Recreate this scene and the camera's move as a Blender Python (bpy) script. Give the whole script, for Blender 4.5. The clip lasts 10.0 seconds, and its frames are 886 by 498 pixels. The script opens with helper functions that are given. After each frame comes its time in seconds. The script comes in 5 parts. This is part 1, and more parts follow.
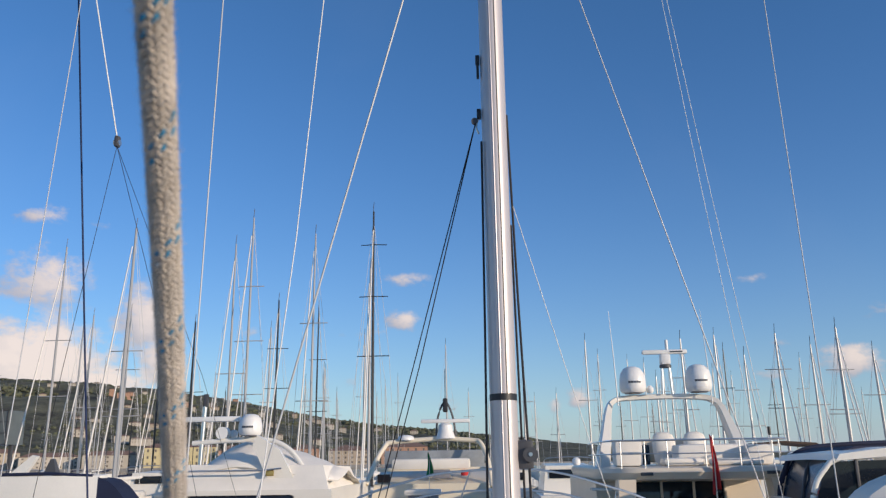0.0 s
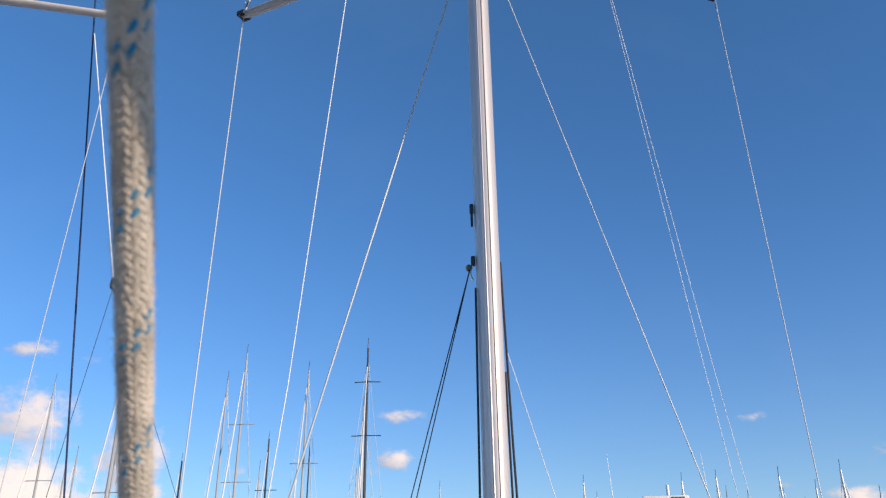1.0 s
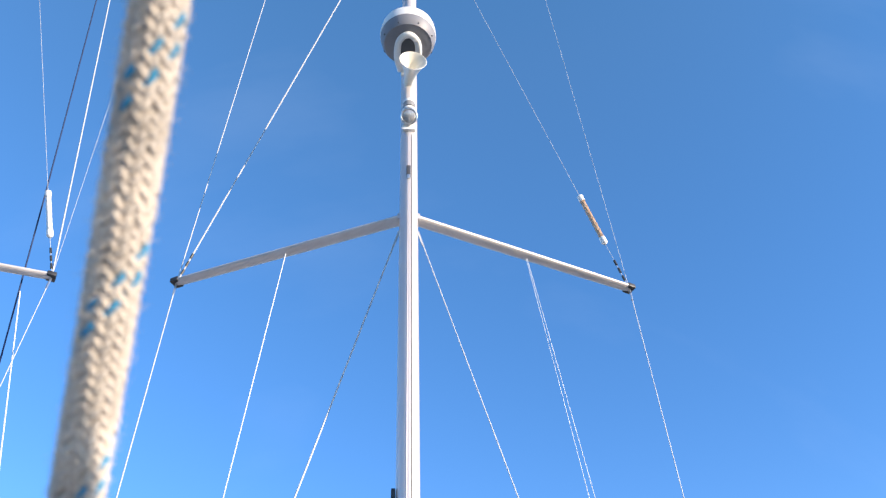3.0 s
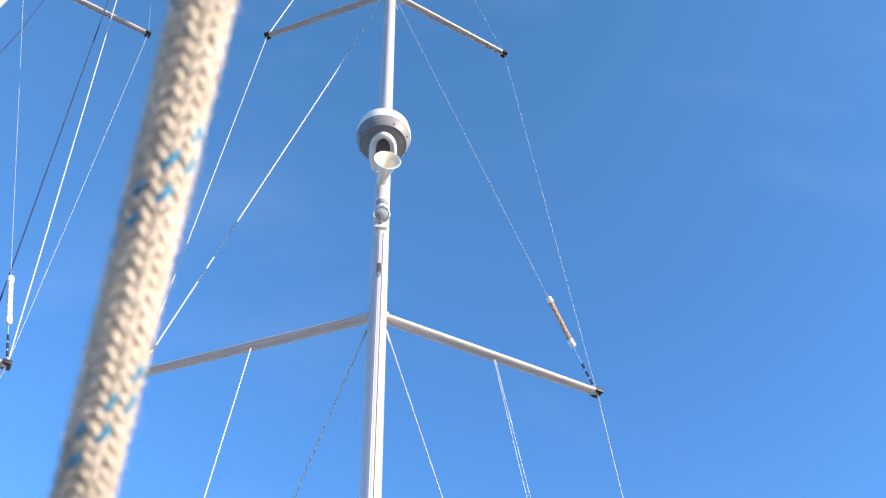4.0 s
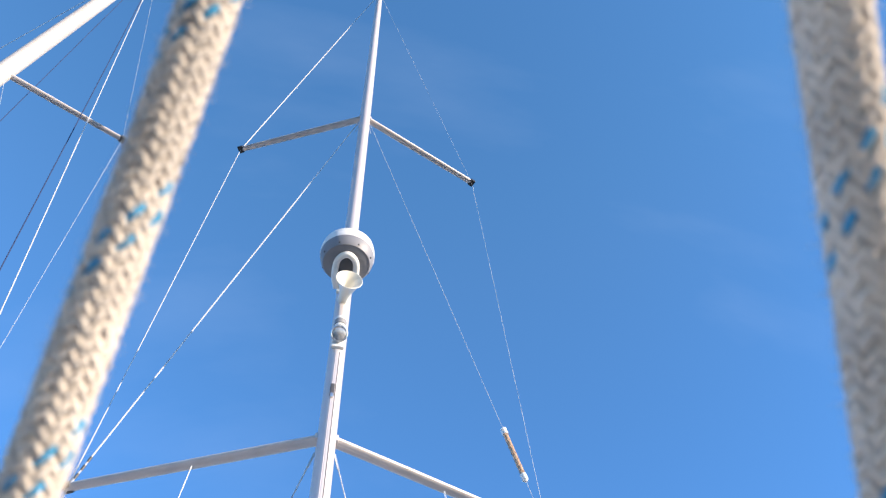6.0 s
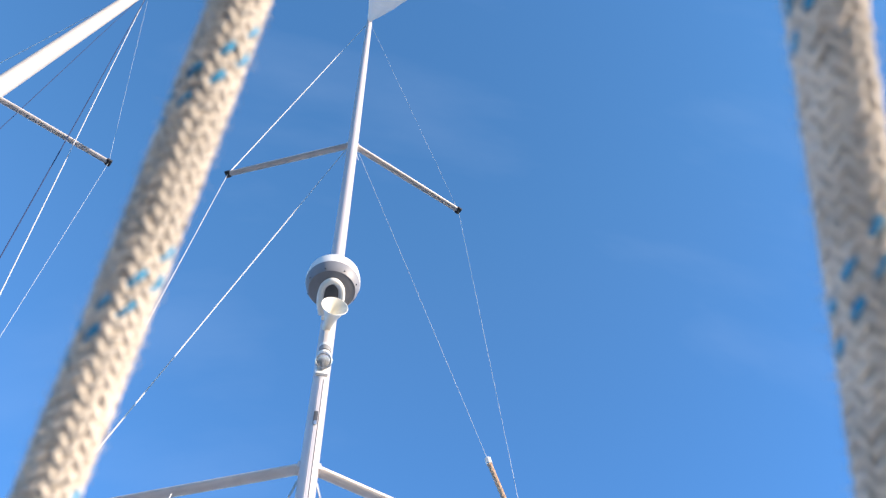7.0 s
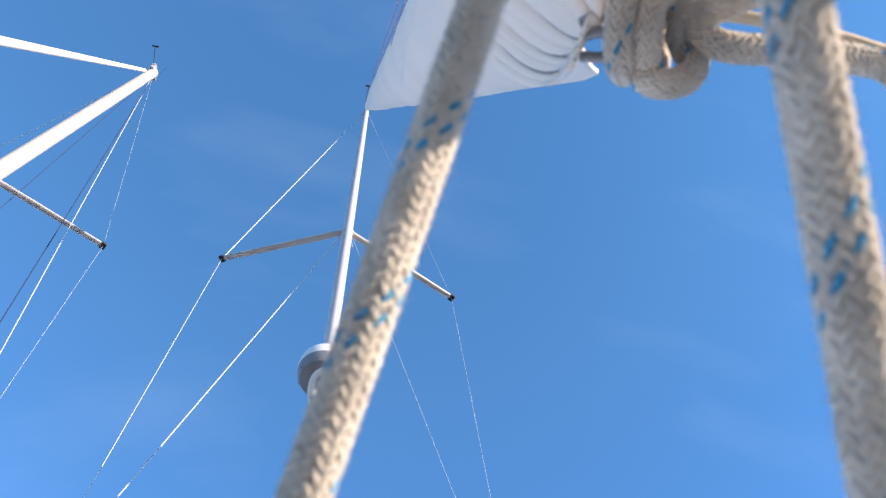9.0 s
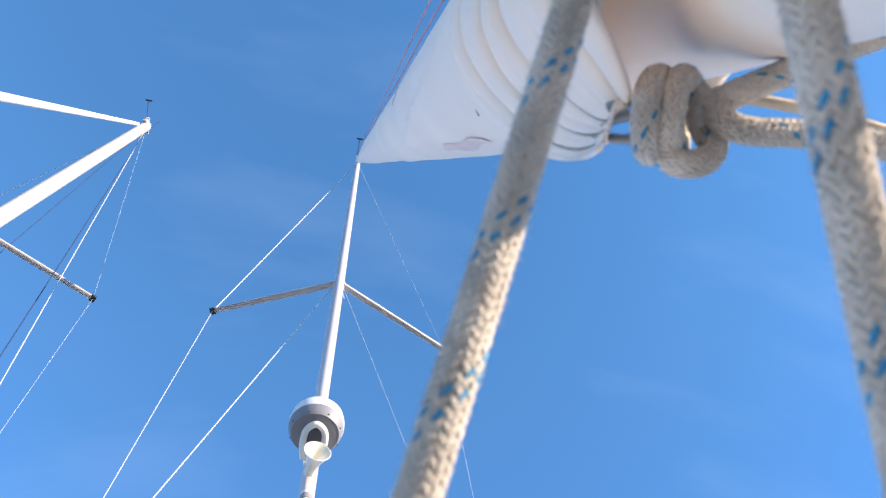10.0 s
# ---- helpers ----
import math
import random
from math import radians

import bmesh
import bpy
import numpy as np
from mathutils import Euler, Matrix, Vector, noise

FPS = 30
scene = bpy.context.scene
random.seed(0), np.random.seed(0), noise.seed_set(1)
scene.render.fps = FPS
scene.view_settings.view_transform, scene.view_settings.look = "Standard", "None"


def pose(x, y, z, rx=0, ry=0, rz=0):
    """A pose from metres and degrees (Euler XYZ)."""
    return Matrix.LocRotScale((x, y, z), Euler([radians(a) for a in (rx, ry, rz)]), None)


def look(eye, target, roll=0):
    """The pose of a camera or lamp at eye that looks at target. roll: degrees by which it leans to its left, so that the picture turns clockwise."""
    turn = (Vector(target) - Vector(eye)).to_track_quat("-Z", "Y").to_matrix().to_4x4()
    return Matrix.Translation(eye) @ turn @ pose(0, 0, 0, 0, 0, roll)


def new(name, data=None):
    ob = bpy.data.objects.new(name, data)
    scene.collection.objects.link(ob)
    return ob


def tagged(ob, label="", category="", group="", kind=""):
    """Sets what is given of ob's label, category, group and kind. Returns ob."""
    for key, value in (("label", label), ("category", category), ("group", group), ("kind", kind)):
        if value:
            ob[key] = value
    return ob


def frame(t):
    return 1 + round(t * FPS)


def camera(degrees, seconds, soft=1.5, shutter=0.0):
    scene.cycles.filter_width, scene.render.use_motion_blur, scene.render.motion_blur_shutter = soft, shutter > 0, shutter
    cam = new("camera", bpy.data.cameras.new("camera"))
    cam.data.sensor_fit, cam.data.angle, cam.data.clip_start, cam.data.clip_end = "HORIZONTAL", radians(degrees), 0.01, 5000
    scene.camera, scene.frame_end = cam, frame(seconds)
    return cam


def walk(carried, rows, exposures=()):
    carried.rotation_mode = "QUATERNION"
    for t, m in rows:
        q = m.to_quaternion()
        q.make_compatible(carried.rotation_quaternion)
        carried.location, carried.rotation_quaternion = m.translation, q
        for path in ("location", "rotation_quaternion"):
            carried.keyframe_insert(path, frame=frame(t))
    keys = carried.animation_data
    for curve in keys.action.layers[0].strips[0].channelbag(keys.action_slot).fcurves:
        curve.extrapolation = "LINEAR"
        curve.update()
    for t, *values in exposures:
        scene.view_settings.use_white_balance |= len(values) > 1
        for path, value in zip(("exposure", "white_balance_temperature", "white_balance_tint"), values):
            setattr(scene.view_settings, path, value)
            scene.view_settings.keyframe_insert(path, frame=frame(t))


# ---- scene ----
# seconds, eye x, y, z, yaw, pitch, roll
PATH = [
    (0, -0.0938, -0.4594, 2.8000, 2.985, 14.709, -0.912),
    (0.5, -0.0890, -0.4687, 2.8348, 2.680, 19.504, -0.876),
    (1, -0.0856, -0.4808, 2.8684, 2.473, 24.288, -0.783),
    (1.2, -0.0883, -0.4884, 2.8770, 2.225, 26.341, -0.919),
    (1.5, -0.0877, -0.4988, 2.9018, 1.872, 29.240, -0.669),
    (1.8, -0.0927, -0.5074, 2.9300, 0.419, 32.199, -1.085),
    (2, -0.0951, -0.5084, 2.9437, -0.677, 34.137, -1.425),
    (2.5, -0.0960, -0.5132, 2.9550, -2.502, 38.771, -1.655),
    (4, -0.0969, -0.5728, 3.0143, -7.893, 49.226, -2.845),
    (4.5, -0.0917, -0.5834, 3.0314, -8.855, 52.032, -2.633),
    (5, -0.0864, -0.6002, 3.0306, -9.527, 54.538, -2.141),
    (5.5, -0.0842, -0.6071, 3.0339, -11.401, 56.337, -2.712),
    (7, -0.0906, -0.6155, 3.0449, -15.425, 59.386, -4.762),
    (7.5, -0.0937, -0.6261, 3.0396, -16.059, 60.346, -5.004),
    (8, -0.0995, -0.6403, 3.0443, -16.247, 61.409, -4.998),
    (8.5, -0.1086, -0.6650, 3.0586, -16.672, 63.266, -5.325),
    (9, -0.1258, -0.6938, 3.0807, -17.813, 65.116, -6.149),
    (9.5, -0.1433, -0.6993, 3.0687, -19.128, 67.155, -7.573),
    (10, -0.1544, -0.7066, 3.0629, -20.809, 68.592, -9.132),
]
cam = camera(57.522, 10.0, soft=1.3)


def aim(yaw, pitch):
    a, b = radians(yaw), radians(pitch)
    return Vector((-math.sin(a) * math.cos(b), math.cos(a) * math.cos(b), math.sin(b)))


EXPOSURES = [(0.0, 0.15), (1.0, 0.45), (2.0, 1.1), (3.0, 1.37), (5.0, 1.48), (7.0, 1.5), (9.0, 1.56), (10.0, 1.68)]
walk(cam, [(r[0], look(r[1:4], Vector(r[1:4]) + aim(r[4], r[5]), r[6])) for r in PATH], EXPOSURES)

# ---- sky, clouds and sun ----
SUN_AZ, SUN_EL = 122.0, 12.0
sun = new("sun", bpy.data.lights.new("sun", "SUN"))
sun.data.energy, sun.data.angle, sun.data.color = 3.3, radians(0.6), (1.0, 0.83, 0.65)
sun_way = Vector((math.sin(radians(SUN_AZ)) * math.cos(radians(SUN_EL)), math.cos(radians(SUN_AZ)) * math.cos(radians(SUN_EL)), math.sin(radians(SUN_EL))))
sun.matrix_world = look(sun_way * 60, (0, 0, 0))

world = bpy.data.worlds.new("world")
scene.world = world
world.use_nodes = True
wn, wl = world.node_tree.nodes, world.node_tree.links
wn.clear()
sky = wn.new("ShaderNodeTexSky")
sky.sky_type, sky.sun_disc = "NISHITA", False
sky.sun_elevation, sky.sun_rotation = radians(SUN_EL), radians(SUN_AZ)
sky.air_density, sky.dust_density, sky.ozone_density = 1.0, 0.05, 3.5
bg = wn.new("ShaderNodeBackground")
bg.inputs["Strength"].default_value = 0.15
wo = wn.new("ShaderNodeOutputWorld")
tone = wn.new("ShaderNodeHueSaturation")
wl.new(sky.outputs[0], tone.inputs["Color"])
# clouds low over the hills: soft heaps by azimuth and height, broken up by noise
CLOUDS = [(-30.5, 6.0, 6.0, 3.6, 1.25), (-26.5, 4.6, 4.6, 2.6, 1.15), (-23.4, 9.4, 2.6, 2.6, 1.05), (-22.6, 6.4, 1.8, 2.4, 1.0), (-29.8, 11.4, 3.2, 2.4, 0.95), (-30.4, 15.6, 2.0, 0.9, 0.78), (-26.8, 15.4, 1.1, 0.5, 0.5),
          (-5.9, 9.7, 1.35, 1.05, 0.95), (-6.0, 12.5, 2.6, 0.7, 0.72), (-8.6, 8.7, 2.6, 0.5, 0.55), (-9.4, 5.4, 2.0, 0.6, 0.5), (-16.8, 8.8, 1.4, 0.7, 0.6), (-2.6, 3.6, 2.4, 0.9, 0.45),
          (17.8, 11.4, 1.6, 0.5, 0.62), (6.4, 4.0, 1.2, 0.9, 0.85), (4.5, 3.6, 0.8, 0.8, 0.8), (23.6, 5.8, 2.4, 1.3, 0.95), (27.0, 8.7, 2.4, 1.1, 0.75), (18.8, 5.2, 2.4, 0.6, 0.55), (20.2, 7.0, 1.6, 0.5, 0.45), (12.0, 5.0, 2.0, 0.5, 0.4)]


def calc(kind, a, b=None, c=None):
    n = wn.new("ShaderNodeMath")
    n.operation = kind
    for i, v in enumerate((a, b, c)):
        if v is None:
            continue
        if isinstance(v, (int, float)):
            n.inputs[i].default_value = v
        else:
            wl.new(v, n.inputs[i])
    return n.outputs[0]


where = wn.new("ShaderNodeTexCoord")
split = wn.new("ShaderNodeSeparateXYZ")
wl.new(where.outputs["Generated"], split.inputs[0])
az = calc("MULTIPLY", calc("ARCTAN2", split.outputs[0], split.outputs[1]), 57.2958)
el = calc("MULTIPLY", calc("ARCSINE", split.outputs[2]), 57.2958)
deep = wn.new("ShaderNodeMapRange")
for key, value in (("From Min", 8.0), ("From Max", 55.0), ("To Min", 1.20), ("To Max", 1.10)):
    deep.inputs[key].default_value = value
wl.new(el, deep.inputs["Value"])
wl.new(deep.outputs[0], tone.inputs["Saturation"])
hue = wn.new("ShaderNodeMapRange")
for key, value in (("From Min", 10.0), ("From Max", 60.0), ("To Min", 0.513), ("To Max", 0.4995)):
    hue.inputs[key].default_value = value
wl.new(el, hue.inputs["Value"])
wl.new(hue.outputs[0], tone.inputs["Hue"])
heap, sunny = None, None
for a0, e0, wa, we, amount in CLOUDS:
    u = calc("DIVIDE", calc("SUBTRACT", az, a0), wa)
    v = calc("DIVIDE", calc("SUBTRACT", el, e0), we)
    g = calc("MULTIPLY", calc("EXPONENT", calc("MULTIPLY", calc("MULTIPLY_ADD", u, u, calc("MULTIPLY", v, v)), -1.0)), amount)
    h = calc("MULTIPLY", g, calc("MULTIPLY_ADD", v, 0.3, calc("MULTIPLY_ADD", u, 0.25, 0.6)))
    heap = g if heap is None else calc("MAXIMUM", heap, g)
    sunny = h if sunny is None else calc("MAXIMUM", sunny, h)
pos = wn.new("ShaderNodeCombineXYZ")
wl.new(calc("MULTIPLY", az, 0.55), pos.inputs[0])
wl.new(calc("MULTIPLY", el, 0.8), pos.inputs[1])
puff = wn.new("ShaderNodeTexNoise")
puff.inputs["Scale"].default_value, puff.inputs["Detail"].default_value, puff.inputs["Roughness"].default_value = 1.1, 8, 0.6
wl.new(pos.outputs[0], puff.inputs["Vector"])
dens = calc("MULTIPLY_ADD", puff.outputs[0], 1.35, calc("MULTIPLY_ADD", heap, 0.95, -1.04))
mask = wn.new("ShaderNodeMapRange")
mask.interpolation_type = "SMOOTHSTEP"
mask.inputs["From Min"].default_value, mask.inputs["From Max"].default_value = 0.0, 0.5
mask.inputs["To Max"].default_value = 0.9
wl.new(dens, mask.inputs["Value"])
shade = wn.new("ShaderNodeValToRGB")
shade.color_ramp.elements[0].position, shade.color_ramp.elements[1].position = 0.32, 0.95
shade.color_ramp.elements[0].color = (1.9, 2.05, 2.6, 1)
shade.color_ramp.elements[1].color = (5.6, 4.7, 4.2, 1)
wl.new(calc("ADD", sunny, calc("MULTIPLY", puff.outputs[0], 0.45)), shade.inputs[0])
over = wn.new("ShaderNodeMixRGB")
wl.new(mask.outputs[0], over.inputs[0])
# pale sea haze low down, and a few thin high wisps
haze = wn.new("ShaderNodeMixRGB")
wl.new(calc("MULTIPLY", calc("EXPONENT", calc("MULTIPLY", calc("MAXIMUM", el, 0.0), -0.13)), 0.7), haze.inputs[0])
wl.new(tone.outputs[0], haze.inputs[1])
haze.inputs[2].default_value = (1.75, 2.45, 3.75, 1)
streak = wn.new("ShaderNodeTexNoise")
streak.inputs["Scale"].default_value, streak.inputs["Detail"].default_value = 2.2, 6
bend = wn.new("ShaderNodeMapping")
bend.inputs["Scale"].default_value, bend.inputs["Rotation"].default_value = (1.0, 3.4, 1.0), (0, 0, 0.6)
wl.new(where.outputs["Generated"], bend.inputs[0])
wl.new(bend.outputs[0], streak.inputs["Vector"])
wisp = wn.new("ShaderNodeMapRange")
wisp.inputs["From Min"].default_value, wisp.inputs["From Max"].default_value, wisp.inputs["To Max"].default_value = 0.52, 0.85, 0.06
wl.new(streak.outputs[0], wisp.inputs["Value"])
thin = wn.new("ShaderNodeMixRGB")
wl.new(wisp.outputs[0], thin.inputs[0])
wl.new(haze.outputs[0], thin.inputs[1])
thin.inputs[2].default_value = (3.0, 3.4, 4.0, 1)
wl.new(thin.outputs[0], over.inputs[1])
wl.new(shade.outputs[0], over.inputs[2])
wl.new(over.outputs[0], bg.inputs[0])
wl.new(bg.outputs[0], wo.inputs[0])

cam.data.dof.use_dof, cam.data.dof.focus_distance, cam.data.dof.aperture_fstop = True, 7.0, 17.0


# ---- tools ----
def material(name, colour, rough=0.5, metal=0.0, vary=0.12, scale=8.0, fine=90.0, bump=0.1, depth=0.002, spread=0.0, stretch=(1, 1, 1), **extra):
    """A surface with stains at one scale, grain at a finer one, and relief."""
    m = bpy.data.materials.new(name)
    m.use_nodes = True
    n, l = m.node_tree.nodes, m.node_tree.links
    b = n["Principled BSDF"]
    b.inputs["Roughness"].default_value, b.inputs["Metallic"].default_value = rough, metal
    for key, value in extra.items():
        b.inputs[key.replace("_", " ")].default_value = value
    co, mp = n.new("ShaderNodeTexCoord"), n.new("ShaderNodeMapping")
    mp.inputs["Scale"].default_value = stretch
    l.new(co.outputs["Object"], mp.inputs[0])
    big, small = n.new("ShaderNodeTexNoise"), n.new("ShaderNodeTexNoise")
    for tex, s in ((big, scale), (small, fine)):
        tex.inputs["Scale"].default_value, tex.inputs["Detail"].default_value = s, 5.0
        l.new(mp.outputs[0], tex.inputs["Vector"])
    add = n.new("ShaderNodeMath")
    add.operation = "MULTIPLY_ADD"
    add.inputs[1].default_value = 0.35
    l.new(small.outputs[0], add.inputs[0])
    l.new(big.outputs[0], add.inputs[2])
    ramp = n.new("ShaderNodeValToRGB")
    ramp.color_ramp.elements[0].position, ramp.color_ramp.elements[1].position = 0.4, 0.95
    ramp.color_ramp.elements[0].color = (*[c * (1 - vary) for c in colour], 1)
    ramp.color_ramp.elements[1].color = (*[min(1, c * (1 + vary)) for c in colour], 1)
    l.new(add.outputs[0], ramp.inputs[0])
    last = ramp.outputs[0]
    if spread:
        info, hsv, mr = n.new("ShaderNodeObjectInfo"), n.new("ShaderNodeHueSaturation"), n.new("ShaderNodeMapRange")
        mr.inputs["To Min"].default_value, mr.inputs["To Max"].default_value = 1 - spread, 1 + spread
        l.new(info.outputs["Random"], mr.inputs[0])
        l.new(mr.outputs[0], hsv.inputs["Value"])
        l.new(last, hsv.inputs["Color"])
        last = hsv.outputs[0]
    l.new(last, b.inputs["Base Color"])
    if bump:
        bp = n.new("ShaderNodeBump")
        bp.inputs["Strength"].default_value, bp.inputs["Distance"].default_value = bump, depth
        l.new(small.outputs[0], bp.inputs["Height"])
        l.new(bp.outputs[0], b.inputs["Normal"])
    return m


def mesh_of(bm, name, mat, smooth=True):
    me = bpy.data.meshes.new(name)
    bm.normal_update()
    bm.to_mesh(me)
    bm.free()
    me.materials.append(mat)
    if smooth:
        me.polygons.foreach_set("use_smooth", [True] * len(me.polygons))
        me.set_sharp_from_angle(angle=radians(38))
    return me


def part(name, bm, mat, parent=None, label="", smooth=True):
    ob = new(name, mesh_of(bm, name, mat, smooth))
    if parent is not None:
        ob.parent = parent
    if label:
        ob["label"] = label
    return ob


def thing(name, label, category, group="", kind="", at=(0, 0, 0)):
    ob = new(name)
    ob.location = at
    ob.empty_display_size = 0.2
    return tagged(ob, label, category, group, kind)


def bm_box(size, at=(0, 0, 0), bevel=0.0, bm=None, turn=None):
    bm = bm or bmesh.new()
    got = bmesh.ops.create_cube(bm, size=1.0)["verts"]
    bmesh.ops.scale(bm, vec=size, verts=got)
    if bevel:
        edges = list({e for v in got for e in v.link_edges})
        got = list({v for f in bmesh.ops.bevel(bm, geom=edges, offset=bevel, segments=2, affect="EDGES", profile=0.6)["faces"] for v in f.verts} | {v for v in got if v.is_valid})
    if turn is not None:
        bmesh.ops.rotate(bm, cent=(0, 0, 0), matrix=turn, verts=got)
    bmesh.ops.translate(bm, vec=at, verts=got)
    return bm


def bm_sweep(points, radius, sides=8, bm=None, cap=True, flat=1.0, up=Vector((0, 0, 1))):
    """A tube along points; radius is a number or one per point; flat squeezes it across its side axis."""
    bm = bm or bmesh.new()
    points = [Vector(q) for q in points]
    radii = radius if isinstance(radius, (list, tuple)) else [radius] * len(points)
    rings = []
    for i, q in enumerate(points):
        t = (points[min(i + 1, len(points) - 1)] - points[max(i - 1, 0)]).normalized()
        ref = up if abs(t.dot(up)) < 0.95 else Vector((1, 0, 0))
        u = t.cross(ref).normalized()
        v = u.cross(t).normalized()
        rings.append([bm.verts.new(q + radii[i] * (math.cos(a) * u + math.sin(a) * flat * v)) for a in (2 * math.pi * k / sides for k in range(sides))])
    for a, b in zip(rings, rings[1:]):
        for k in range(sides):
            bm.faces.new((a[k], a[(k + 1) % sides], b[(k + 1) % sides], b[k]))
    if cap:
        bm.faces.new(rings[0][::-1])
        bm.faces.new(rings[-1])
    return bm


def bm_lathe(profile, sides=32, bm=None):
    """A solid of revolution about z from (radius, height) pairs."""
    bm = bm or bmesh.new()
    rings = []
    for r, z in profile:
        rings.append([bm.verts.new((max(r, 1e-4) * math.cos(2 * math.pi * k / sides), max(r, 1e-4) * math.sin(2 * math.pi * k / sides), z)) for k in range(sides)])
    for a, b in zip(rings, rings[1:]):
        for k in range(sides):
            bm.faces.new((a[k], a[(k + 1) % sides], b[(k + 1) % sides], b[k]))
    bm.faces.new(rings[0][::-1])
    bm.faces.new(rings[-1])
    return bm


def bm_loft(sections, bm=None, closed=True, cap=True):
    """A skin over rings of equal count."""
    bm = bm or bmesh.new()
    rings = [[bm.verts.new(q) for q in s] for s in sections]
    n = len(rings[0])
    for a, b in zip(rings, rings[1:]):
        for k in range(n if closed else n - 1):
            bm.faces.new((a[k], a[(k + 1) % n], b[(k + 1) % n], b[k]))
    if cap and closed:
        bm.faces.new(rings[0][::-1])
        bm.faces.new(rings[-1])
    bmesh.ops.recalc_face_normals(bm, faces=bm.faces)
    return bm


def arc(points, steps=8):
    """A smooth line through points."""
    q = [Vector(p) for p in points]
    q = [2 * q[0] - q[1]] + q + [2 * q[-1] - q[-2]]
    out = []
    for i in range(1, len(q) - 2):
        for k in range(steps):
            t = k / steps
            out.append(0.5 * ((2 * q[i]) + (q[i + 1] - q[i - 1]) * t + (2 * q[i - 1] - 5 * q[i] + 4 * q[i + 1] - q[i + 2]) * t * t + (3 * q[i] - q[i - 1] - 3 * q[i + 1] + q[i + 2]) * t ** 3))
    return out + [q[-2]]


# ---- materials ----
ALLOY = material("anodised_alloy", (0.60, 0.55, 0.535), 0.42, 0.3, 0.08, 0.8, 60, 0.0, stretch=(6, 6, 0.3))
STEEL = material("stainless_steel", (0.66, 0.66, 0.65), 0.28, 0.9, 0.1, 20, 200, 0.02)
WIRE = material("stranded_wire", (0.56, 0.56, 0.56), 0.5, 0.1, 0.05, 30, 400, 0.0)
BLACK = material("black_plastic", (0.025, 0.025, 0.028), 0.5, 0, 0.2)
BLACK_ROPE = material("black_rope", (0.02, 0.02, 0.024), 0.8, 0, 0.3, 40, 400, 0.4)
BLUE_ROPE = material("navy_rope", (0.015, 0.03, 0.09), 0.8, 0, 0.3, 40, 400, 0.4)
WHITE_ROPE = material("white_cord", (0.85, 0.83, 0.79), 0.8, 0, 0.15, 40, 400, 0.4)
WHITE_PLASTIC = material("white_plastic", (0.80, 0.79, 0.76), 0.35, 0, 0.05, 5, 80, 0.03)
GREY_PLASTIC = material("grey_plastic", (0.22, 0.22, 0.24), 0.5, 0, 0.08, 6, 90, 0.05)
DARK_GREY = material("dark_grey_plastic", (0.07, 0.07, 0.075), 0.5, 0, 0.1)
GEL = material("white_gelcoat", (0.83, 0.79, 0.71), 0.25, 0, 0.06, 0.8, 30, 0.02)
CREAM = material("cream_gelcoat", (0.80, 0.71, 0.55), 0.3, 0, 0.06, 0.8, 30, 0.02)
CANVAS = material("white_canvas", (0.83, 0.78, 0.70), 0.8, 0, 0.1, 1.5, 60, 0.2, 0.01)
NAVY = material("navy_canvas", (0.012, 0.018, 0.05), 0.75, 0, 0.25, 2, 80, 0.2, 0.01)
SAIL = material("sailcloth", (0.89, 0.755, 0.645), 0.65, 0, 0.05, 3, 160, 0.06, 0.003)
DARK_GLASS = material("tinted_glass", (0.012, 0.014, 0.018), 0.06, 0, 0.1, 1, 20, 0.0)
WATER = material("harbour_water", (0.02, 0.05, 0.06), 0.08, 0, 0.2, 0.3, 2.0, 0.5, 0.08)


# ---- water, hills and shore ----
def ripple(x, y):
    return 0.03 * noise.noise(Vector((x * 0.8, y * 0.8, 0)))


wb = bmesh.new()
bmesh.ops.create_grid(wb, x_segments=60, y_segments=60, size=40)
for v in wb.verts:
    v.co.z = ripple(v.co.x, v.co.y)
edge = [v for v in wb.verts if v.is_boundary]
for v in edge:
    v.co.x, v.co.y, v.co.z = v.co.x * 110, v.co.y * 110, 0.0
tagged(part("water", wb, WATER), "dark green rippled water of the harbour basin", "water", kind="structure")

SCRUB = material("wooded_hillside", (0.12, 0.115, 0.07), 0.95, 0, 0.95, 0.03, 0.3, 1.0, 6.0)
RIDGE = [(a, h * (0.76 if a < -15 else 0.72)) for a, h in [(-60, 150), (-40, 175), (-29, 168), (-26, 165), (-22, 150), (-17, 128), (-12, 102), (-8, 82), (-3, 66), (1, 50), (6, 34), (10, 20), (16, 9), (30, 6), (60, 5)]]


def ridge(az):
    for (a, h), (b, k) in zip(RIDGE, RIDGE[1:]):
        if a <= az <= b:
            return h + (k - h) * (az - a) / (b - a)
    return 5.0


hb = bmesh.new()
rows = []
for i in range(241):
    az = -60 + 0.5 * i
    row = []
    for j in range(30):
        u = j / 29
        d = 560 + 1500 * u
        rise = math.sin(min(1.0, u * 1.55) * math.pi / 2) ** 1.3 * (1.0 if u < 0.65 else 1 - 0.5 * (u - 0.65))
        q = Vector((d * math.sin(radians(az)), d * math.cos(radians(az)), 0))
        lump = noise.fractal(q * 0.004, 1.0, 2.0, 5) * 0.12 * ridge(az) * min(1, 2.5 * u)
        fine = abs(noise.noise(q * 0.05)) * 7 * min(1, 3 * u) * min(1, ridge(az) / 40)
        q.z = 1.5 + ridge(az) * 1.0 * rise + lump + fine - (4.0 if j == 0 else 0)
        row.append(hb.verts.new(q))
    rows.append(row)
